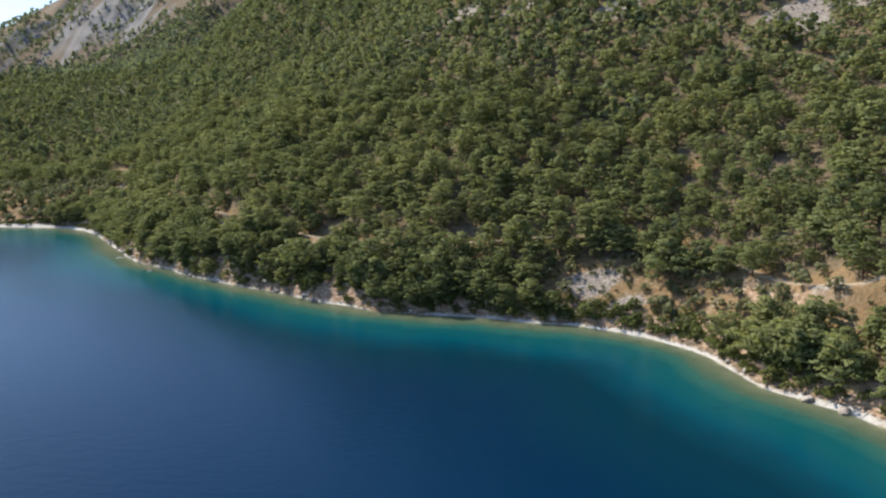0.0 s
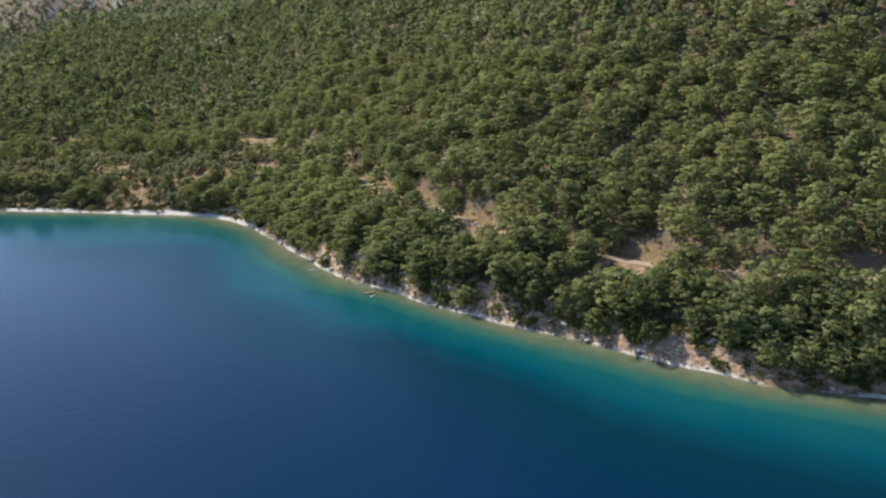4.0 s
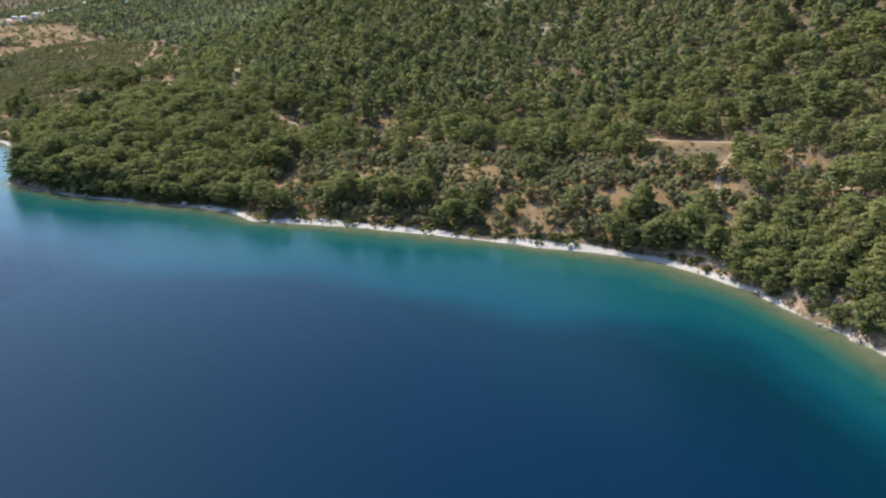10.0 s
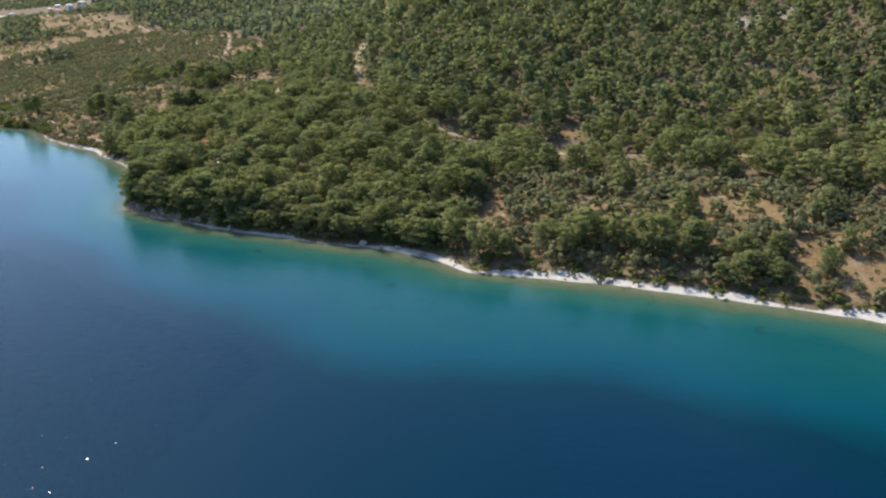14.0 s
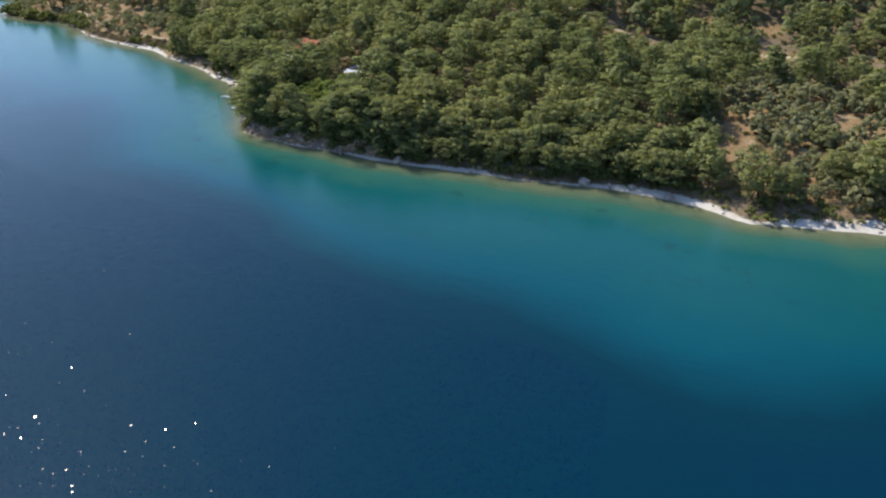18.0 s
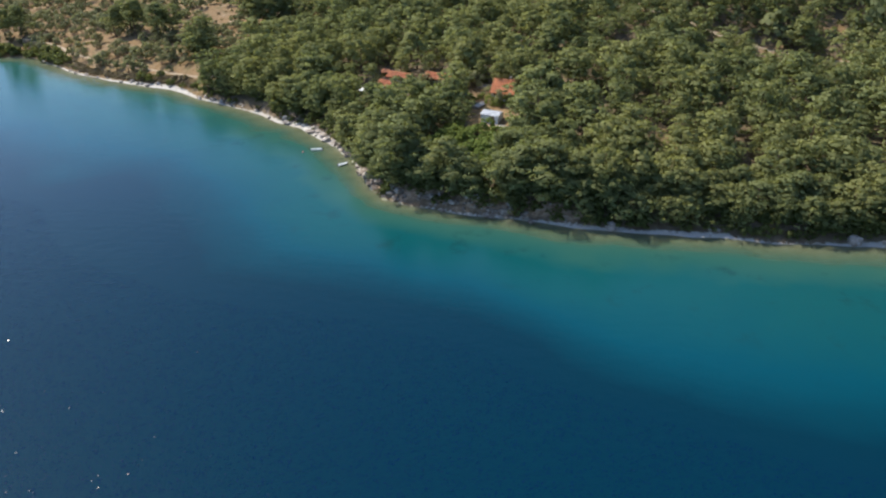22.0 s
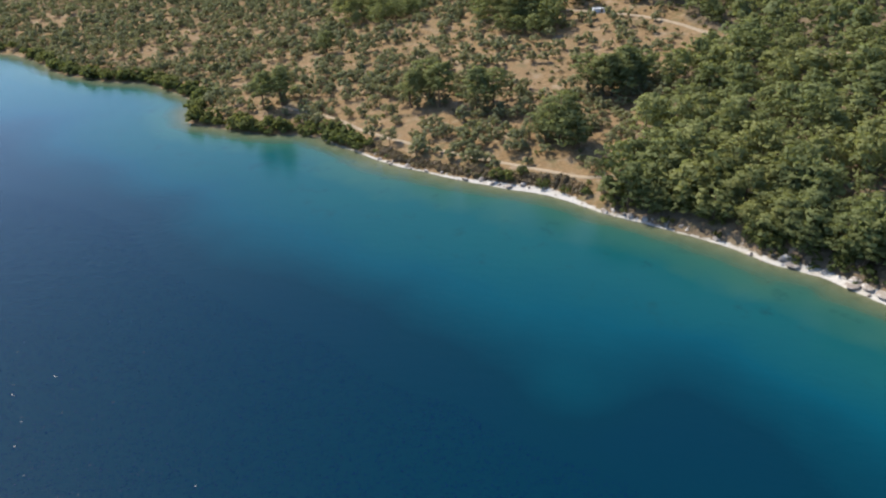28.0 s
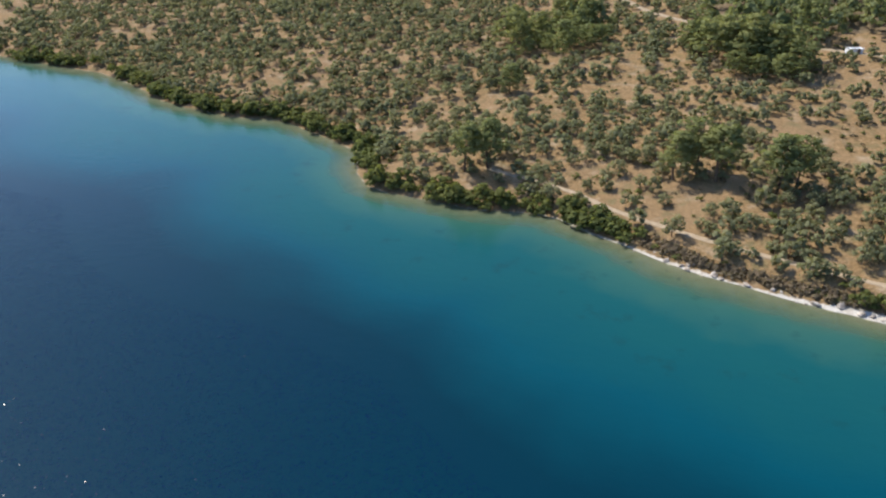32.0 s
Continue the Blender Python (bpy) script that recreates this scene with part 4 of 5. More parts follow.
bx, by, r = along_shore(420, 1.5, 8.0, 41)
d = inland(bx, by)
clear = (d > np.interp(bx, KEYS_X, BEACH) + 0.6) & (near_road(bx, by)[0] > 3)
thick = np.where((bx < -810) | (bx > -10), 1.0, 0.75)
clear &= (bx < -815) | (bx > -772)
take = clear & (r.uniform(size=420) < thick) & (np.min([np.hypot(bx - a, by - b) - c for a, b, c in CLIFFS], axis=0) > 0)
bx, by = bx[take][:290], by[take][:290]
plant(SHRUBS, bx, by, 0.7, 1.5, 42)

# dense shrub and small trees on the bank west of the point
wx_, wy_, r = along_shore(520, 0.4, 6.0, 43, -2000, -815)
WOOD_SHRUB = []
for k in range(4):
    r = np.random.RandomState(820 + k)
    cs, rs = round_clumps(r, 8, r.uniform(3.0, 5.5), r.uniform(1.8, 2.6), 0.8)
    WOOD_SHRUB.append(tufts(r, cs, rs, 0.8, 14, 0.9))
woods("shore_thicket", WOOD_SHRUB, wx_, wy_, np.random.RandomState(44).uniform(0.8, 1.5, len(wx_)), SHRUB, "dark thicket leaning over the water's edge", "thicket", 45)

# scrub and young trees hanging over the rocky bank
qx, qy, r = along_shore(1900, 1.4, 9.0, 141, -700, 118)
hold = np.min([np.hypot(qx - a, qy - b) - c for a, b, c in CLIFFS], axis=0) > -1
hold &= ((qx > -250) | (qx < -490)) & (inland(qx, qy) > beach_width(qx, qy) + 0.3) & (r.uniform(size=1900) < 0.66)
BANK_SCRUB = []
for k in range(5):
    r = np.random.RandomState(860 + k)
    cs, rs = round_clumps(r, 9, r.uniform(1.8, 3.8), r.uniform(1.4, 2.2), 0.2)
    BANK_SCRUB.append(tufts(r, cs, rs, 0.7, 12, 0.6))
woods("bank_scrub", BANK_SCRUB, qx[hold], qy[hold], np.random.RandomState(142).uniform(0.45, 1.15, int(hold.sum())), SHRUB, "green scrub hanging over the rocky bank", "scrub", 143)

MATS = []
for k in range(4):
    r = np.random.RandomState(880 + k)
    n = 10
    cs = np.stack([np.linspace(-2.6, 2.6, n) + r.uniform(-0.3, 0.3, n), r.uniform(-0.7, 0.7, n), r.uniform(0.2, 0.55, n)], 1)
    ob = new("low_shrub")
    leaf, way = tufts(r, cs, r.uniform(0.7, 1.1, n), 0.75, 40, 0.3)
    crown = new("foliage", quad_mesh("foliage", leaf, np.clip(r.uniform(0.25, 0.6) + r.normal(size=len(leaf)) * 0.14, 0, 1), SHRUB, way))
    crown.parent = ob
    bm = bmesh.new()
    for c in cs[::2]:
        tube(bm, [(c[0], c[1], -0.3), (c[0] + 0.1, c[1], 0.3)], [0.06, 0.03], 5)
    part("stem", bm, BARK, ob)
    MATS.append(tagged(ob, "dense low dark green shrub spread along the head of the beach", "shrub", "shrubs along the shore"))
line = resample(SHORE, 1.0)
line = line[((line[:, 0] > 20) & (line[:, 0] < 78)) | ((line[:, 0] > -846) & (line[:, 0] < -818)) | ((line[:, 0] > -778) & (line[:, 0] < -758)) | ((line[:, 0] > -452) & (line[:, 0] < -300))]
way = np.gradient(line, axis=0)
r = np.random.RandomState(881)
at = [i for i in range(0, len(line), 5) if r.uniform() < 0.62]
mx_, my_, mt_ = [], [], []
for i in at:
    n = Vector((way[i][1], -way[i][0])).normalized()
    off = float(beach_width(line[i][0], line[i][1])) + r.uniform(1.4, 2.8)
    mx_.append(line[i][0] + n.x * off), my_.append(line[i][1] + n.y * off), mt_.append(math.degrees(math.atan2(way[i][1], way[i][0])) + r.uniform(-14, 14))
mz_ = ground_height(mx_, my_)
for i in range(len(at)):
    m = pose(mx_[i], my_[i], float(mz_[i]) - 0.05, 0, 0, mt_[i])
    if i < len(MATS):
        MATS[i].matrix_basis = m
    else:
        ob = copy_thing(MATS[i % len(MATS)], m)
        s = r.uniform(0.7, 1.2)
        ob.scale = (s * r.uniform(0.8, 1.2), s, s)

# undergrowth below the pines and between the olives
ux, uy = spread(-1000, 130, 180, 900, 5.2, 46)
ud = inland(ux, uy)
pick = np.random.RandomState(47).uniform(size=len(ux))
ok = (ud > 1.8) & (ud < 170) & (near_road(ux, uy)[0] > 3.2) & (pick < np.where(inside(GROVE_EAST, ux, uy), 0.75, np.where(in_grove(ux, uy), 0.42, np.where(ud < 22, 0.95, np.where(near_road(ux, uy)[0] < 18, 0.95, 0.6))))) & ~inside(YARD, ux, uy)
LOW_SCRUB = []
for k in range(4):
    r = np.random.RandomState(840 + k)
    cs, rs = round_clumps(r, 5, r.uniform(0.9, 1.7), r.uniform(0.9, 1.4), 0.25)
    LOW_SCRUB.append(tufts(r, cs, rs, 0.8, 8, 0.55))
woods("undergrowth", LOW_SCRUB, ux[ok], uy[ok], (np.random.RandomState(48).uniform(0.5, 1.2, len(ux)) * np.where((ud < 16) & ~in_grove(ux, uy), 1.9, 1.0))[ok], SHRUB, "low scrub under the trees", "undergrowth", 49)


# low bright bushes below the shed, and garden bushes round the houses
gx_, gy_ = spread(-640, -590, 548, 588, 2.7, 161)
hold = inside(THICKET, gx_, gy_)
BROAD = []
for k in range(4):
    r = np.random.RandomState(870 + k)
    cs, rs = round_clumps(r, 14, r.uniform(3.4, 4.8), r.uniform(2.0, 2.8), 0.4)
    BROAD.append(tufts(r, cs, rs * 0.85, 0.75, 22, 0.5))
ex_ = np.array([-606.5, -608.5, -603.8, -607, -603.5, -601, -610, -624, -629, -634, -640.5, -645, -654, -612.5, -617, -620, -636])
ey_ = np.array([599.8, 600.8, 599.6, 601.5, 601, 603.5, 603, 617.5, 617, 620.5, 623.5, 621.5, 630, 609, 606, 616, 627])
gx_, gy_ = np.concatenate([gx_[hold], ex_]), np.concatenate([gy_[hold], ey_])
woods("broadleaf_bushes", BROAD, gx_, gy_, np.random.RandomState(162).uniform(0.65, 1.15, len(gx_)) * np.where(np.arange(len(gx_)) < hold.sum(), 1.0, 0.7), GREENBUSH, "bright green broadleaf bushes below the houses", "bushes", 163)

# dry brown scrub in the groves and along the path above the beach
ux, uy = spread(-1100, 120, 220, 1000, 4.6, 146)
ud = inland(ux, uy)
pick = np.random.RandomState(147).uniform(size=len(ux))
ok = (ud > 3) & in_grove(ux, uy) & (near_road(ux, uy)[0] > 2.6) & (pick < 0.30 + 0.3 * grain(ux, uy, 26, 88)) & ~inside(YARD, ux, uy)
hx, hy, r = along_shore(420, 3.0, 6.6, 148, -818, -742)
hold = near_road(hx, hy)[0] > 1.8
ux, uy = np.concatenate([ux[ok], hx[hold]]), np.concatenate([uy[ok], hy[hold]])
woods("dry_scrub", LOW_SCRUB, ux, uy, np.random.RandomState(149).uniform(0.35, 0.95, len(ux)) * np.where(np.arange(len(ux)) < ok.sum(), 1.0, 1.25), DRYBUSH, "dry brown scrub between the olives and above the beach", "scrub", 150)


def stone_mesh(name, seed, material, flat=0.6, size=1.0):
    """A worn, angular boulder: a ball cut by planes and roughened."""
    r = np.random.RandomState(seed)
    bm = bmesh.new()
    bmesh.ops.create_icosphere(bm, subdivisions=2, radius=1)
    cuts = [(Vector(r.normal(size=3)).normalized(), r.uniform(0.5, 0.85)) for _ in range(9)]
    for v in bm.verts:
        for n, h in cuts:
            over = v.co.dot(n) - h
            if over > 0:
                v.co -= n * over * 0.9
        v.co *= 1 + 0.1 * noise.noise(v.co * 2.3 + Vector((seed, 0, 0)))
        v.co = Vector((v.co.x * 1.25, v.co.y * 0.9, v.co.z * flat)) * size
    me = bpy.data.meshes.new(name)
    bm.to_mesh(me)
    bm.free()
    me.materials.append(material)
    return me


STONES = [stone_mesh("boulder", 900 + k, PALE_ROCK, 0.5 + 0.06 * k) for k in range(7)]
DARK_STONES = [stone_mesh("boulder", 930 + k, WET_ROCK, 0.45) for k in range(4)]


LEDGE_ROCK = m_rock("tan_ledge_limestone", (0.10, 0.075, 0.055), (0.27, 0.215, 0.165), (0.50, 0.45, 0.385))


def lay(x, y, lo, hi, seed, meshes, label, group, sink=0.3, name="boulder"):
    r = np.random.RandomState(seed)
    z = np.maximum(ground_height(x, y), -0.5)
    for i in range(len(x)):
        ob = new(name, meshes[i % len(meshes)])
        s = lo + (hi - lo) * r.uniform() ** 2.2
        ob.matrix_basis = pose(x[i], y[i], z[i] + s * (0.4 - sink), r.uniform(-12, 12), r.uniform(-12, 12), r.uniform(0, 360)) @ Matrix.Scale(s, 4)
        tagged(ob, label, name.replace("_", " "), group)


px, py, r = along_shore(260, 0.0, 3.4, 51, -700, 110)
rocky = ((px < -560) & (px < -668)) | ((px > -240) & (px < -20)) | (r.uniform(size=260) < 0.25)
lay(px[rocky][:150], py[rocky][:150], 0.5, 2.3, 52, STONES, "pale worn limestone boulder at the water's edge", "boulders along the shore")
px, py, r = along_shore(90, -0.3, 2.6, 53, -820, -700)
lay(px[:60], py[:60], 0.4, 1.4, 54, STONES, "pale worn limestone boulder on the pebble beach", "boulders along the shore")
px, py, r = along_shore(110, -9.0, -0.8, 55, -830, 110)
lay(px[:80], py[:80], 0.35, 1.1, 56, DARK_STONES, "dark wet stone in the shallow water", "stones in the shallows", 0.55)
lay(np.array([-671.5, -669.0, -673.5, -667.2]), np.array([607.8, 604.2, 610.5, 600.2]), 1.6, 2.6, 57, STONES, "large pale rock at the end of the beach", "boulders along the shore", 0.2)

LEDGE = [stone_mesh("ledge_block", 950 + k, LEDGE_ROCK, 0.38 + 0.07 * k, 1.0) for k in range(6)]
px, py, r = along_shore(130, 0.2, 3.2, 151, -664, -596)
lay(px, py, 0.5, 1.9, 152, LEDGE, "broken tan limestone ledge block round the wooded point", "ledge blocks at the point", 0.42, "ledge_block")

# scattered stones on the scree and cliffs, joined
sx, sy = spread(-460, 230, 360, 920, 3.0, 58)
sel = (scree(sx, sy) > 0.3) & (np.random.RandomState(59).uniform(size=len(sx)) < 0.7)
cx_, cy_, r = along_shore(1500, 1.0, 11.0, 60, -700, 118)
cz_ok = (np.interp(cx_, KEYS_X, BANK) > 3) & (r.uniform(size=1500) < 0.5)
sx, sy = np.concatenate([sx[sel], cx_[cz_ok]]), np.concatenate([sy[sel], cy_[cz_ok]])
sz = ground_height(sx, sy)
tri = np.array([[v.co[:] for v in m.vertices] for m in STONES])
fac = np.array([f.vertices[:] for f in STONES[0].polygons])
r = np.random.RandomState(61)
pick, ang, size = r.randint(0, len(STONES), len(sx)), r.uniform(0, 6.28, len(sx)), 0.3 + 1.1 * r.uniform(size=len(sx)) ** 2
v = tri[pick]
co = np.stack([(v[..., 0] * np.cos(ang)[:, None] - v[..., 1] * np.sin(ang)[:, None]) * size[:, None] + sx[:, None],
               (v[..., 0] * np.sin(ang)[:, None] + v[..., 1] * np.cos(ang)[:, None]) * size[:, None] + sy[:, None], v[..., 2] * size[:, None] + sz[:, None]], -1).reshape(-1, 3)
nv, nf = tri.shape[1], len(fac)
loops = (fac[None] + (np.arange(len(sx)) * nv)[:, None, None]).reshape(-1)
me = bpy.data.meshes.new("scattered_rocks")
me.vertices.add(len(co)), me.loops.add(len(loops)), me.polygons.add(len(loops) // 3)
me.vertices.foreach_set("co", co.astype(np.float32).ravel())
me.loops.foreach_set("vertex_index", loops.astype(np.int32))
me.polygons.foreach_set("loop_start", np.arange(0, len(loops), 3, dtype=np.int32))
me.materials.append(PALE_ROCK)
me.update()
tagged(new("scattered_rocks", me), "loose pale stones on the bank and the scree", "rocks", kind="stuff")


# ---- the houses ----
def floor_of(x, y, lx, ly, turn):
    c, s = math.cos(radians(turn)), math.sin(radians(turn))
    px = np.array([x + c * a * lx / 2 - s * b * ly / 2 for a in (-1, 1) for b in (-1, 1)])
    py = np.array([y + s * a * lx / 2 + c * b * ly / 2 for a in (-1, 1) for b in (-1, 1)])
    z = ground_height(px, py)
    return float(0.45 * z.max() + 0.55 * z.mean()), float(z.max() - z.min())


def tiled_slope(bm, x0, x1, y0, z0, y1, z1):
    """A tiled roof side from the eaves (y0, z0) up to the ridge (y1, z1): a thick board and rounded tile rows that step down."""
    n = max(4, int((x1 - x0) / 0.42))
    up = Vector((0, y1 - y0, z1 - z0))
    nrm = Vector((0, -(z1 - z0), y1 - y0)).normalized()
    if nrm.z < 0:
        nrm = -nrm
    lo = [bm.verts.new(Vector((x, y0, z0)) - nrm * 0.12) for x in (x0, x1)] + [bm.verts.new(Vector((x, y1, z1)) - nrm * 0.12) for x in (x1, x0)]
    hi = [bm.verts.new(v.co + nrm * 0.14) for v in lo]
    bm.faces.new(lo), bm.faces.new(hi)
    for i in range(4):
        bm.faces.new((lo[i], lo[(i + 1) % 4], hi[(i + 1) % 4], hi[i]))
    for i in range(n):
        a, b = x0 + (x1 - x0) * i / n, x0 + (x1 - x0) * (i + 0.72) / n
        for j in range(5):
            s0, s1 = j / 5, (j + 1) / 5
            p0, p1 = Vector((0, y0, z0)) + up * s0 + nrm * 0.07, Vector((0, y0, z0)) + up * s1 + nrm * 0.03
            w = b - a
            ring0 = [bm.verts.new(p0 + Vector((a + w * f, 0, 0)) + nrm * 0.13 * h) for f, h in ((0, 0), (0.25, 0.8), (0.5, 1), (0.75, 0.8), (1, 0))]
            ring1 = [bm.verts.new(p1 + Vector((a + w * f, 0, 0)) + nrm * 0.13 * h) for f, h in ((0, 0), (0.25, 0.8), (0.5, 1), (0.75, 0.8), (1, 0))]
            for q in range(4):
                bm.faces.new((ring0[q], ring0[q + 1], ring1[q + 1], ring1[q]))
            bm.faces.new(ring0)


def window(parent, x, y, z, w, h, face):
    """A window in the wall that looks along face (1: -y side, 2: +x side)."""
    m = Matrix.Translation((x, y, z)) @ (Matrix.Rotation(0, 4, "Z") if face == 1 else Matrix.Rotation(radians(90), 4, "Z"))
    bm = bmesh.new()
    for a, b, lx, lz in ((-w / 2, 0, 0.09, h), (w / 2, 0, 0.09, h), (0, 0, w + 0.09, 0.09), (0, h - 0.09, w + 0.09, 0.09), (0, 0, 0.05, h)):
        box(bm, a, -0.03, b, lx, 0.12, lz, m)
    f = part("window", bm, TIMBER, parent)
    bm = bmesh.new()
    box(bm, 0, -0.004, 0.05, w - 0.04, 0.03, h - 0.1, m)
    part("pane", bm, GLASS, f)
    bm = bmesh.new()
    box(bm, 0, -0.09, -0.08, w + 0.3, 0.22, 0.08, m)
    part("sill", bm, PLASTER, f)


def house(x, y, lx, ly, tall, rise, turn, wall, label, chimney=False):
    z, fall = floor_of(x, y, lx, ly, turn)
    ob = new("house")
    ob.matrix_basis = pose(x, y, z, 0, 0, turn)
    bm = bmesh.new()
    box(bm, 0, 0, -fall - 0.4, lx, ly, tall + fall + 0.4)
    for s in (-1, 1):  # gables
        g = [bm.verts.new((s * (lx / 2 - t), yy, zz)) for t in (0, 0.25) for yy, zz in ((-ly / 2, tall), (ly / 2, tall), (0, tall + rise))]
        bm.faces.new(g[:3]), bm.faces.new(g[3:])
        for i in range(3):
            bm.faces.new((g[i], g[(i + 1) % 3], g[3 + (i + 1) % 3], g[3 + i]))
    part("wall", bm, wall, ob)
    over = 0.85
    drop = over * rise / (ly / 2)
    for s in (-1, 1):
        bm = bmesh.new()
        tiled_slope(bm, -lx / 2 - 0.4, lx / 2 + 0.4, s * (ly / 2 + over), tall - drop + 0.16, 0, tall + rise + 0.16)
        part("roof", bm, TILES, ob, "orange clay tiles")
    bm = bmesh.new()
    tube(bm, [(-lx / 2 - 0.42, 0, tall + rise + 0.24), (lx / 2 + 0.42, 0, tall + rise + 0.24)], [0.16, 0.16], 8)
    part("ridge_cap", bm, TILES, ob)
    bm = bmesh.new()
    box(bm, lx * 0.18, -ly / 2 - 0.03, 0, 0.95, 0.1, 2.05)
    part("door", bm, TIMBER, ob)
    for k in (-0.32, -0.08, 0.38):
        window(ob, lx * k, -ly / 2 - 0.02, 0.95, 1.0, 1.15, 1)
    window(ob, lx / 2 + 0.02, 0, 0.95, 1.0, 1.1, 2)
    if chimney:
        bm = bmesh.new()
        box(bm, lx * 0.25, ly * 0.2, tall, 0.6, 0.6, rise + 1.1)
        box(bm, lx * 0.25, ly * 0.2, tall + rise + 1.1, 0.8, 0.8, 0.12)
        part("chimney", bm, PLASTER, ob)
    return tagged(ob, label, "house", "houses among the pines")


house(-604.9, 611.0, 7.2, 4.2, 2.6, 1.2, -14, PLASTER, "small white house with an orange tiled roof among pines", True)
house(-605.2, 605.9, 7.8, 4.0, 2.2, 1.1, -14, PLASTER, "low white house with an orange tiled roof beside the yard")
house(-628.9, 623.2, 10.6, 4.6, 2.3, 1.1, -25, STONEWALL, "long stone house with an orange tiled roof among pines")
house(-644.2, 629.6, 9.0, 4.2, 2.2, 1.0, -24, STONEWALL, "long house with a faded orange tiled roof behind the terrace")
house(-649.0, 625.6, 4.8, 4.4, 2.1, 0.9, -24, STONEWALL, "small house with an orange tiled roof beside the terrace")


def pavilion(x, y, size, tall, rise, turn, roof, label, name="pavilion"):
    """Four posts under a four-sided roof."""
    z, fall = floor_of(x, y, size, size, turn)
    ob = new(name)
    ob.matrix_basis = pose(x, y, z, 0, 0, turn)
    for a in (-1, 1):
        for b in (-1, 1):
            bm = bmesh.new()
            box(bm, a * size * 0.42, b * size * 0.42, -fall - 0.3, 0.16, 0.16, tall + fall + 0.3)
            part("post", bm, TIMBER, ob)
    bm = bmesh.new()
    rim = [bm.verts.new((a * size / 2, b * size / 2, tall)) for a, b in ((-1, -1), (1, -1), (1, 1), (-1, 1))]
    low = [bm.verts.new(v.co - Vector((0, 0, 0.18))) for v in rim]
    top = bm.verts.new((0, 0, tall + rise))
    for i in range(4):
        bm.faces.new((rim[i], rim[(i + 1) % 4], top))
        bm.faces.new((low[i], low[(i + 1) % 4], rim[(i + 1) % 4], rim[i]))
    bm.faces.new(low[::-1])
    part("roof", bm, roof, ob)
    bm = bmesh.new()
    box(bm, 0, 0, -fall - 0.2, size, size, fall + 0.3)
    part("floor", bm, TIMBER, ob)
    return tagged(ob, label, name)


pavilion(-651.1, 637.4, 3.4, 2.6, 1.1, 10, TILES, "small open timber pavilion with an orange tiled roof")
pavilion(-656.6, 624.3, 4.4, 2.5, 0.5, -10, CANVAS, "white canvas awning on timber posts by the terrace", "awning")
pavilion(-652.0, 619.2, 3.4, 2.3, 0.3, -24, CANVAS, "low white awning beside the tiled house", "awning")


def shed(x, y, lx, ly, tall, rise, turn, label):
    z, fall = floor_of(x, y, lx, ly, turn)
    ob = new("shed")
    ob.matrix_basis = pose(x, y, z, 0, 0, turn)
    bm = bmesh.new()
    box(bm, 0, 0, -fall - 0.3, lx, ly, tall + fall + 0.3)
    part("wall", bm, SHEET, ob)
    for s in (-1, 1):  # ribbed metal sheets
        bm = bmesh.new()
        n = int(lx / 0.5)
        for i in range(n):
            a, b = -lx / 2 - 0.25 + (lx + 0.5) * i / n, -lx / 2 - 0.25 + (lx + 0.5) * (i + 1) / n
            pts = []
            for xx, h in ((a, 0), (a + (b - a) * 0.7, 0), (a + (b - a) * 0.8, 0.07), (b - 0.02, 0.07), (b, 0)):
                pts.append((bm.verts.new((xx, s * (ly / 2 + 0.3), tall + 0.02 + h)), bm.verts.new((xx, 0, tall + rise + h))))
            for p, q in zip(pts, pts[1:]):
                bm.faces.new((p[0], q[0], q[1], p[1]))
        bmesh.ops.solidify(bm, geom=bm.faces[:], thickness=0.04)
        part("roof", bm, SHEET, ob, "white ribbed metal sheets")
    bm = bmesh.new()
    box(bm, lx * 0.2, -ly / 2 - 0.03, 0, 1.2, 0.08, 2.0)
    part("door", bm, TIMBER, ob)
    return tagged(ob, label, "shed")


shed(-608.6, 587.4, 5.8, 5.0, 2.2, 0.9, -20, "white metal shed with a ribbed roof beside a paved yard")
shed(-727.2, 819.0, 5.6, 3.0, 1.9, 0.2, 12, "small white flat-roofed hut beside the track")


def yard_wall(pts, tall, label):
    ob = new("garden_wall")
    for a, b in zip(pts, pts[1:]):
        n = max(1, int(math.dist(a, b) / 1.5))
        for k in range(n):
            p = [a[i] + (b[i] - a[i]) * (k + 0.5) / n for i in (0, 1)]
            z = float(ground_height(p[0], p[1])[0])
            bm = bmesh.new()
            box(bm, 0, 0, -0.5, math.dist(a, b) / n, 0.35, tall + 0.5)
            bmesh.ops.bevel(bm, geom=bm.edges[:], offset=0.05, segments=1, affect="EDGES")
            q = part("wall_block", bm, STONEWALL, ob)
            q.matrix_basis = pose(p[0], p[1], z, 0, 0, math.degrees(math.atan2(b[1] - a[1], b[0] - a[0])))
    return tagged(ob, label, "wall")


yard_wall([(-602.0, 578.5), (-600.2, 588.5), (-599.0, 595.5)], 0.5, "low stone wall along the paved yard")
yard_wall([(-626, 617), (-620, 612), (-615, 608)], 0.8, "low stone retaining wall between the houses")


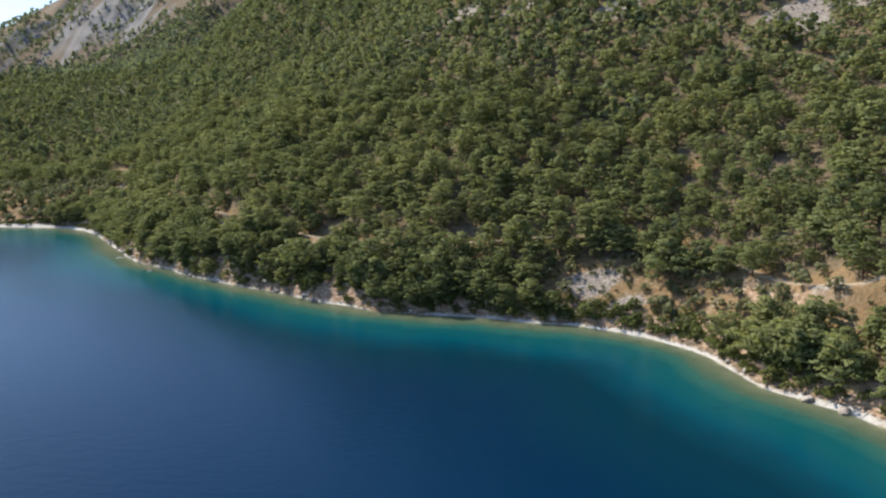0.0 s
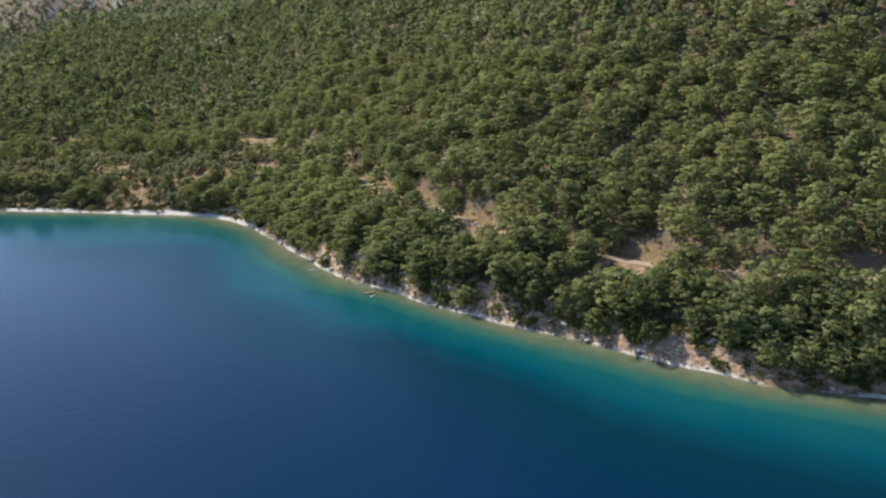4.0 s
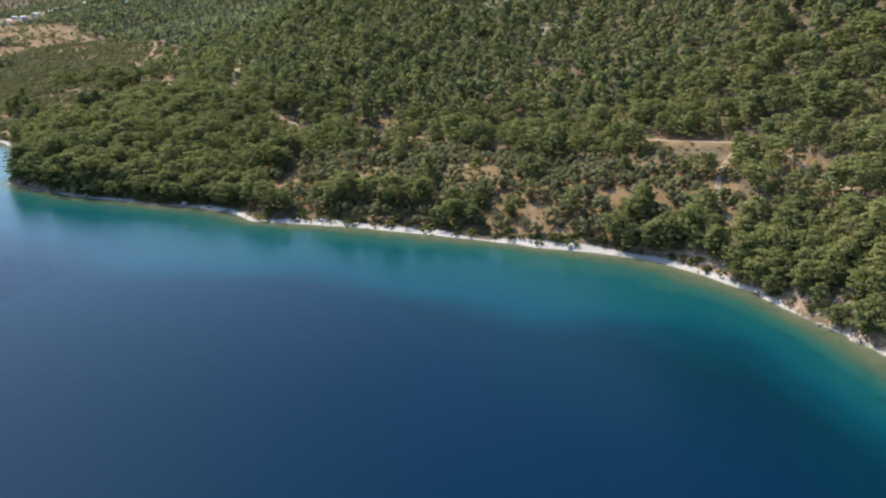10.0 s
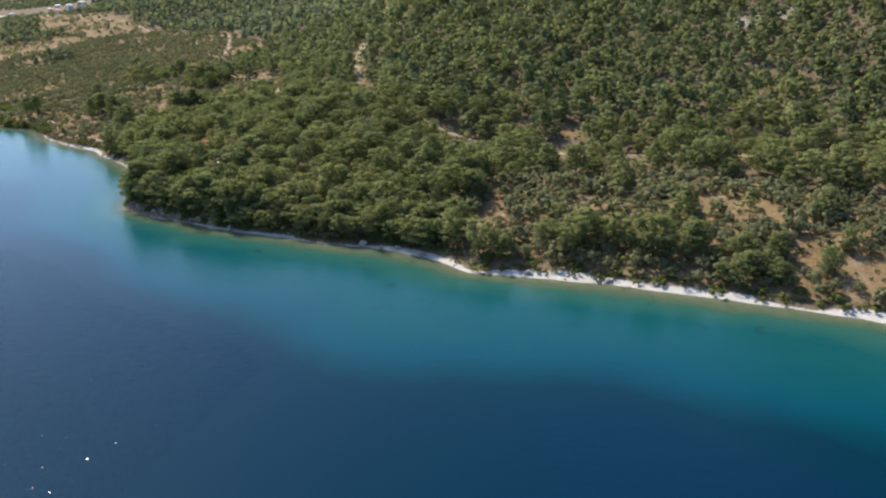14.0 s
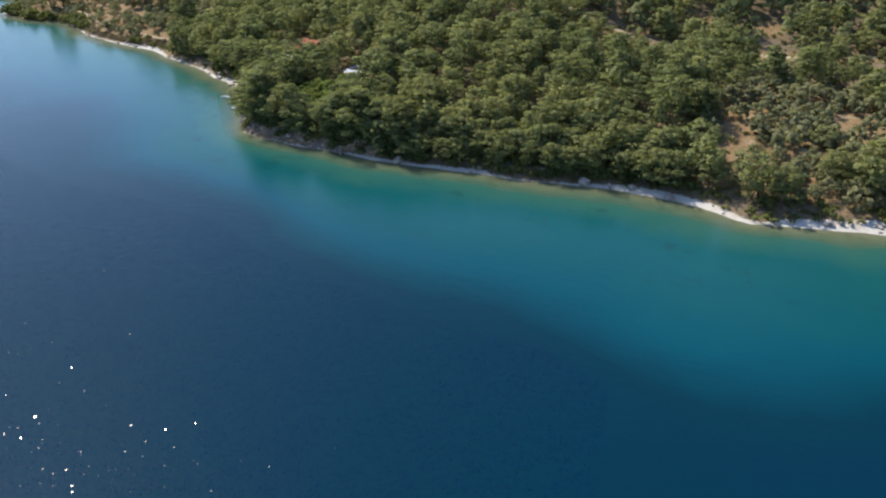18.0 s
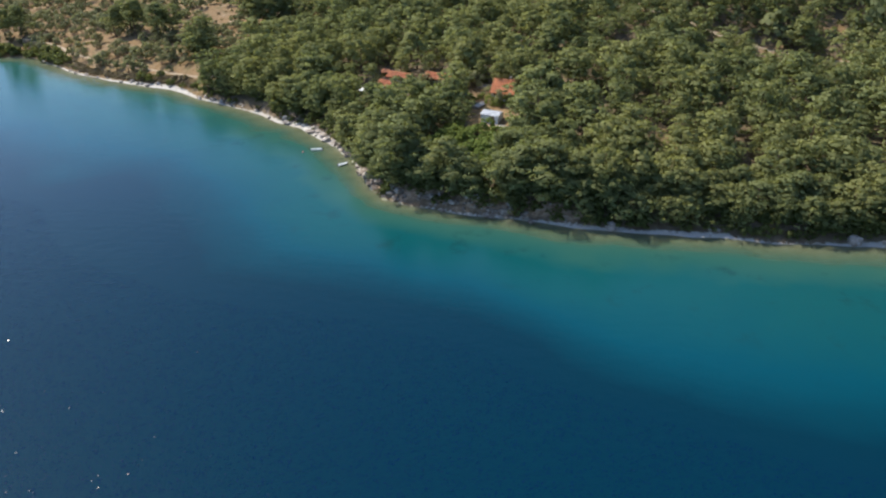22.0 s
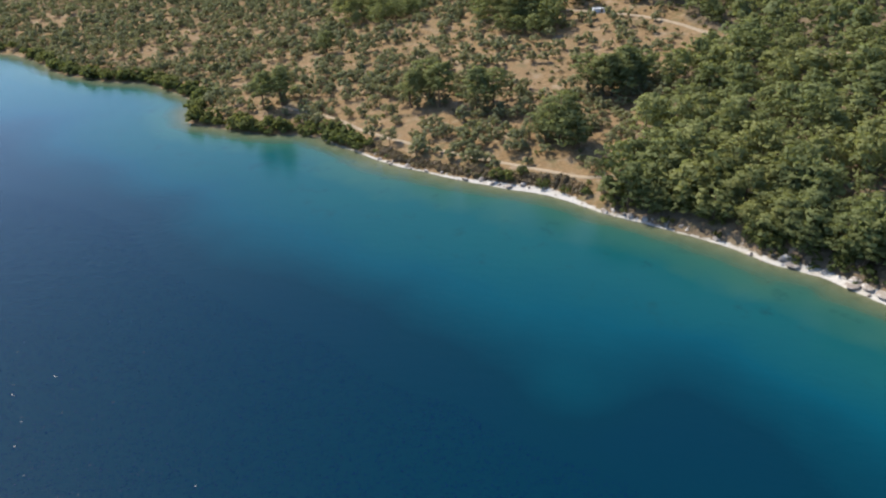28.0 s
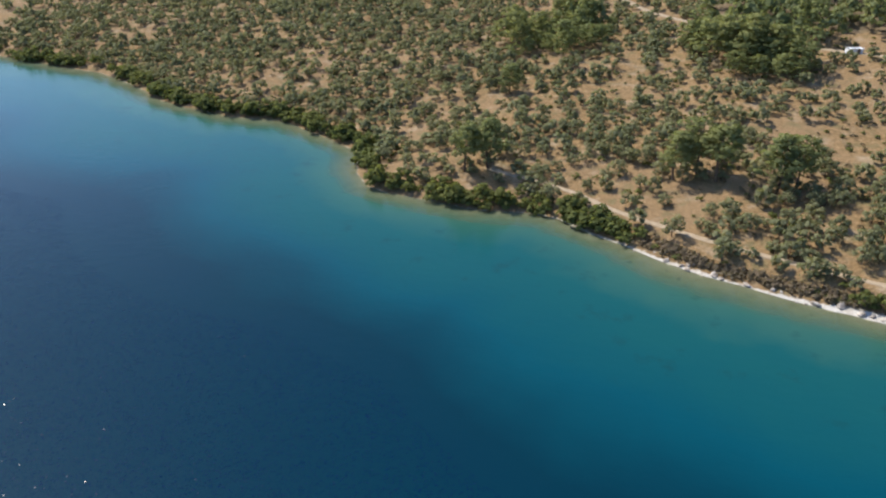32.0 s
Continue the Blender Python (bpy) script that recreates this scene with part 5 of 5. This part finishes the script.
def terrace(x, y, lx, ly, turn, label):
    """A pale paved terrace: slabs on a low stone base."""
    z, fall = floor_of(x, y, lx, ly, turn)
    ob = new("terrace")
    ob.matrix_basis = pose(x, y, z, 0, 0, turn)
    bm = bmesh.new()
    box(bm, 0, 0, -fall - 0.5, lx, ly, fall + 0.6)
    bmesh.ops.bevel(bm, geom=bm.edges[:], offset=0.06, segments=1, affect="EDGES")
    part("base", bm, STONEWALL, ob)
    nx, ny = int(lx / 1.0), int(ly / 1.0)
    bm = bmesh.new()
    box(bm, 0, 0, 0, lx / nx - 0.05, ly / ny - 0.05, 0.05)
    slab = part("slab", bm, PAVING, ob)
    for i in range(nx):
        for j in range(ny):
            q = slab if i + j == 0 else new("slab", slab.data)
            q.parent = ob
            q.matrix_basis = pose(-lx / 2 + (i + 0.5) * lx / nx, -ly / 2 + (j + 0.5) * ly / ny, 0.102)
    return tagged(ob, label, "terrace", "terraces between the houses")


terrace(-613.0, 602.6, 7.0, 2.6, 62, "pale paved path on a low stone base below the tiled house")
terrace(-611.5, 617.5, 6.0, 3.6, -20, "pale stone terrace between the tiled houses")
terrace(-648.5, 619.8, 5.0, 3.0, -24, "pale paved terrace beside the white awning")
terrace(-606.0, 581.5, 4.6, 3.6, -20, "pale paving in front of the white shed")


# ---- boats, buoy, car, poles ----
def boat(x, y, long, turn, label):
    """An open boat: a lofted hull with a hollow inside, benches, a motor and a rail."""
    ob = new("boat")
    ob.matrix_basis = pose(x, y, 0.0, 0, 0, turn)
    w = long * 0.19

    def loft(bm, inset, bottom):
        rings = []
        for t in np.linspace(0, 1, 9):
            half = (w - inset) * (0.92 - 0.92 * max(0, t - 0.35) ** 2.0 / 0.4225)
            half = max(half, 0.02)
            top = 0.42 + 0.22 * t * t
            keel = bottom + 0.25 * max(0, t - 0.6)
            xx = -long / 2 + inset + t * (long - 2 * inset)
            rings.append([bm.verts.new((xx, a * half, z)) for a, z in ((-1, top), (-0.86, (top + keel) / 2), (-0.3, keel), (0.3, keel), (0.86, (top + keel) / 2), (1, top))])
        for a, b in zip(rings, rings[1:]):
            for i in range(5):
                bm.faces.new((a[i], a[i + 1], b[i + 1], b[i]))
        bm.faces.new(rings[0])
        return rings

    bm = bmesh.new()
    outer, inner = loft(bm, 0.0, -0.2), loft(bm, 0.12, 0.08)
    for i in range(8):
        for j in (0, 5):
            bm.faces.new((outer[i][j], outer[i + 1][j], inner[i + 1][j], inner[i][j]))
    part("hull", bm, HULL, ob)
    bm = bmesh.new()
    box(bm, long * 0.02, 0, 0.09, long * 0.72, w * 1.1, 0.03)
    part("deck", bm, INSIDE, ob)
    for t in (-0.28, 0.05):
        bm = bmesh.new()
        box(bm, long * t, 0, 0.34, 0.34, w * 1.75, 0.06)
        part("bench", bm, HULL, ob)
    bm = bmesh.new()
    box(bm, long * 0.30, 0, 0.44, long * 0.24, w * 1.2, 0.09)
    part("foredeck", bm, HULL, ob)
    bm = bmesh.new()
    box(bm, -long / 2 - 0.12, 0, 0.1, 0.3, 0.26, 0.75)
    bmesh.ops.bevel(bm, geom=bm.edges[:], offset=0.07, segments=2, affect="EDGES")
    box(bm, -long / 2 - 0.1, 0, -0.5, 0.1, 0.1, 0.62)
    part("outboard_motor", bm, DARK, ob)
    return tagged(ob, label, "boat", "moored boats")


boat(-668.5, 591.0, 3.9, 195, "small white open boat moored off the rocks")
boat(-656.6, 577.8, 3.6, 40, "small white open boat moored beside the shore")


def buoy(x, y, size, material, label):
    ob = new("buoy")
    ob.matrix_basis = pose(x, y, 0.1)
    bm = bmesh.new()
    bmesh.ops.create_uvsphere(bm, u_segments=14, v_segments=9, radius=size)
    for v in bm.verts:
        v.co.z *= 0.85
    part("float", bm, material, ob, smooth_it=True)
    bm = bmesh.new()
    tube(bm, [(0, 0, size * 0.7), (0, 0, size * 1.35)], [size * 0.22, size * 0.16], 8)
    part("eye", bm, DARK, ob)
    return tagged(ob, label, "buoy")


buoy(-672.6, 588.2, 0.38, PINK, "faded red mooring buoy beside a white boat")


def car(x, y, turn, paint, label):
    ob = new("car")
    ob.matrix_basis = pose(x, y, float(ground_height(x, y)[0]) + 0.12, 0, 0, turn)
    bm = bmesh.new()
    prof = [(-2.1, 0.35), (-2.15, 0.75), (-1.9, 0.95), (0.9, 0.98), (1.9, 0.85), (2.15, 0.6), (2.1, 0.3)]
    a = [bm.verts.new((px, -0.85, pz)) for px, pz in prof]
    b = [bm.verts.new((px, 0.85, pz)) for px, pz in prof]
    bm.faces.new(a), bm.faces.new(b[::-1])
    for i in range(len(prof)):
        j = (i + 1) % len(prof)
        bm.faces.new((a[i], b[i], b[j], a[j]))
    bmesh.ops.recalc_face_normals(bm, faces=bm.faces)
    bmesh.ops.bevel(bm, geom=bm.edges[:], offset=0.06, segments=2, affect="EDGES")
    part("body", bm, paint, ob)
    bm = bmesh.new()
    prof = [(-1.8, 0.95), (-1.5, 1.45), (0.2, 1.48), (0.95, 0.97)]
    a = [bm.verts.new((px, -0.78 + 0.12 * (pz > 1), pz)) for px, pz in prof]
    b = [bm.verts.new((px, 0.78 - 0.12 * (pz > 1), pz)) for px, pz in prof]
    bm.faces.new(a), bm.faces.new(b[::-1])
    for i in range(3):
        bm.faces.new((a[i], b[i], b[i + 1], a[i + 1]))
    part("cabin_glass", bm, GLASS, ob)
    bm = bmesh.new()
    box(bm, -0.65, 0, 1.47, 1.75, 1.34, 0.05)
    part("roof", bm, paint, ob)
    for wx, wy in ((-1.35, -0.82), (-1.35, 0.82), (1.3, -0.82), (1.3, 0.82)):
        bm = bmesh.new()
        bmesh.ops.create_cone(bm, segments=16, radius1=0.33, radius2=0.33, depth=0.2, cap_ends=True, matrix=Matrix.Translation((wx, wy, 0.33)) @ Matrix.Rotation(radians(90), 4, "X"))
        wheel = part("wheel", bm, DARK, ob)
        bm = bmesh.new()
        bmesh.ops.create_cone(bm, segments=12, radius1=0.18, radius2=0.18, depth=0.22, cap_ends=True, matrix=Matrix.Translation((wx, wy, 0.33)) @ Matrix.Rotation(radians(90), 4, "X"))
        part("rim", bm, SHEET, wheel)
    return tagged(ob, label, "car")


car(86, 281, -50, HULL, "white car parked on the track above the shore")
car(-600.5, 599.0, 80, HULL, "white car parked beside the low tiled house")


def pole(x, y, tall, label):
    ob = new("utility_pole")
    ob.matrix_basis = pose(x, y, float(ground_height(x, y)[0]), 0, 0, 25)
    bm = bmesh.new()
    tube(bm, [(0, 0, -0.5), (0, 0, tall * 0.5), (0, 0, tall)], [0.15, 0.13, 0.1], 10)
    part("post", bm, TIMBER, ob)
    bm = bmesh.new()
    box(bm, 0, 0, tall - 0.7, 1.6, 0.1, 0.12)
    part("crossarm", bm, TIMBER, ob)
    for a in (-0.7, 0, 0.7):
        bm = bmesh.new()
        tube(bm, [(a, 0, tall - 0.58), (a, 0, tall - 0.4), (a, 0, tall - 0.32)], [0.05, 0.07, 0.03], 8)
        part("insulator", bm, PLASTER, ob)
    return tagged(ob, label, "utility pole", "poles in the grove")


for px, py in ((-784.5, 715), (-792, 756), (-756, 694)):
    pole(px, py, 7.5, "weathered timber utility pole among the olives")


def jetty(x, y, long, turn, label):
    """A worn landing stage: posts and planks."""
    ob = new("jetty")
    ob.matrix_basis = pose(x, y, 0, 0, 0, turn)
    for k in range(int(long / 0.3)):
        bm = bmesh.new()
        box(bm, -long / 2 + 0.3 * k, 0, 0.5 + 0.02 * (k % 3), 0.25, 1.4, 0.06)
        part("plank", bm, TIMBER, ob)
    for a in (-0.4, 0.0, 0.42):
        for b in (-0.6, 0.6):
            bm = bmesh.new()
            tube(bm, [(a * long, b, -1.5), (a * long, b, 0.56)], [0.09, 0.08], 8)
            part("post", bm, TIMBER, ob)
    return tagged(ob, label, "jetty")


jetty(-165.0, 368.2, 4.5, 30, "short worn wooden landing stage on the rocks")
jetty(-989.6, 796.6, 6.0, 60, "small pale landing stage at the wooded shore")


def log(x, y, long, turn):
    bm = bmesh.new()
    tube(bm, [(-long / 2, 0, 0.12), (-long * 0.1, 0.2, 0.2), (long / 2, -0.1, 0.16)], [0.2, 0.17, 0.09], 9)
    tube(bm, [(0, 0.1, 0.2), (long * 0.12, 0.6, 0.5)], [0.09, 0.03], 6)
    ob = part("driftwood_log", bm, CANVAS, None, smooth_it=True)
    ob.matrix_basis = pose(x, y, 0.0, 0, 0, turn)
    return tagged(ob, "bleached driftwood log lying in the shallows", "log")


log(-194.5, 399.3, 4.2, 20)
log(-163.0, 365.0, 3.0, 65)


# ---- far houses on the plain ----
def far_house(x, y, lx, ly, tall, turn, roof, label):
    ob = new("house")
    z, fall = floor_of(x, y, lx, ly, turn)
    ob.matrix_basis = pose(x, y, z, 0, 0, turn)
    bm = bmesh.new()
    box(bm, 0, 0, -fall - 0.5, lx, ly, tall + fall + 0.5)
    part("wall", bm, PLASTER, ob)
    bm = bmesh.new()
    rim = [bm.verts.new((a * (lx / 2 + 0.4), b * (ly / 2 + 0.4), tall)) for a, b in ((-1, -1), (1, -1), (1, 1), (-1, 1))]
    low = [bm.verts.new(v.co - Vector((0, 0, 0.2))) for v in rim]
    r0, r1 = bm.verts.new((-lx * 0.25, 0, tall + ly * 0.2)), bm.verts.new((lx * 0.25, 0, tall + ly * 0.2))
    bm.faces.new((rim[0], rim[1], r1, r0)), bm.faces.new((rim[1], rim[2], r1)), bm.faces.new((rim[2], rim[3], r0, r1)), bm.faces.new((rim[3], rim[0], r0))
    for i in range(4):
        bm.faces.new((low[i], low[(i + 1) % 4], rim[(i + 1) % 4], rim[i]))
    bm.faces.new(low[::-1])
    part("roof", bm, roof, ob)
    for a in (-0.3, 0, 0.3):
        bm = bmesh.new()
        box(bm, a * lx, -ly / 2 - 0.02, 1.0, 1.2, 0.08, 1.3)
        part("window", bm, GLASS, ob)
    return tagged(ob, label, "house", "houses on the plain")


hr = np.random.RandomState(71)
for k in range(26):
    t = hr.uniform()
    far_house(-1350 - 650 * t + hr.uniform(-160, 160), 1450 + 330 * t + hr.uniform(-110, 160), hr.uniform(9, 16), hr.uniform(8, 11), hr.uniform(3, 6.5), hr.uniform(0, 180),
              TILES if k % 3 == 0 else PLASTER, "distant white house with a tiled roof on the plain" if k % 3 == 0 else "distant white flat-looking house on the plain")
far_house(-584.5, 687, 5.0, 3.5, 2.6, 20, PLASTER, "small white outbuilding among the pines")
far_house(-753, 905, 9, 5, 3, 20, PLASTER, "white farm building beside the bare field")
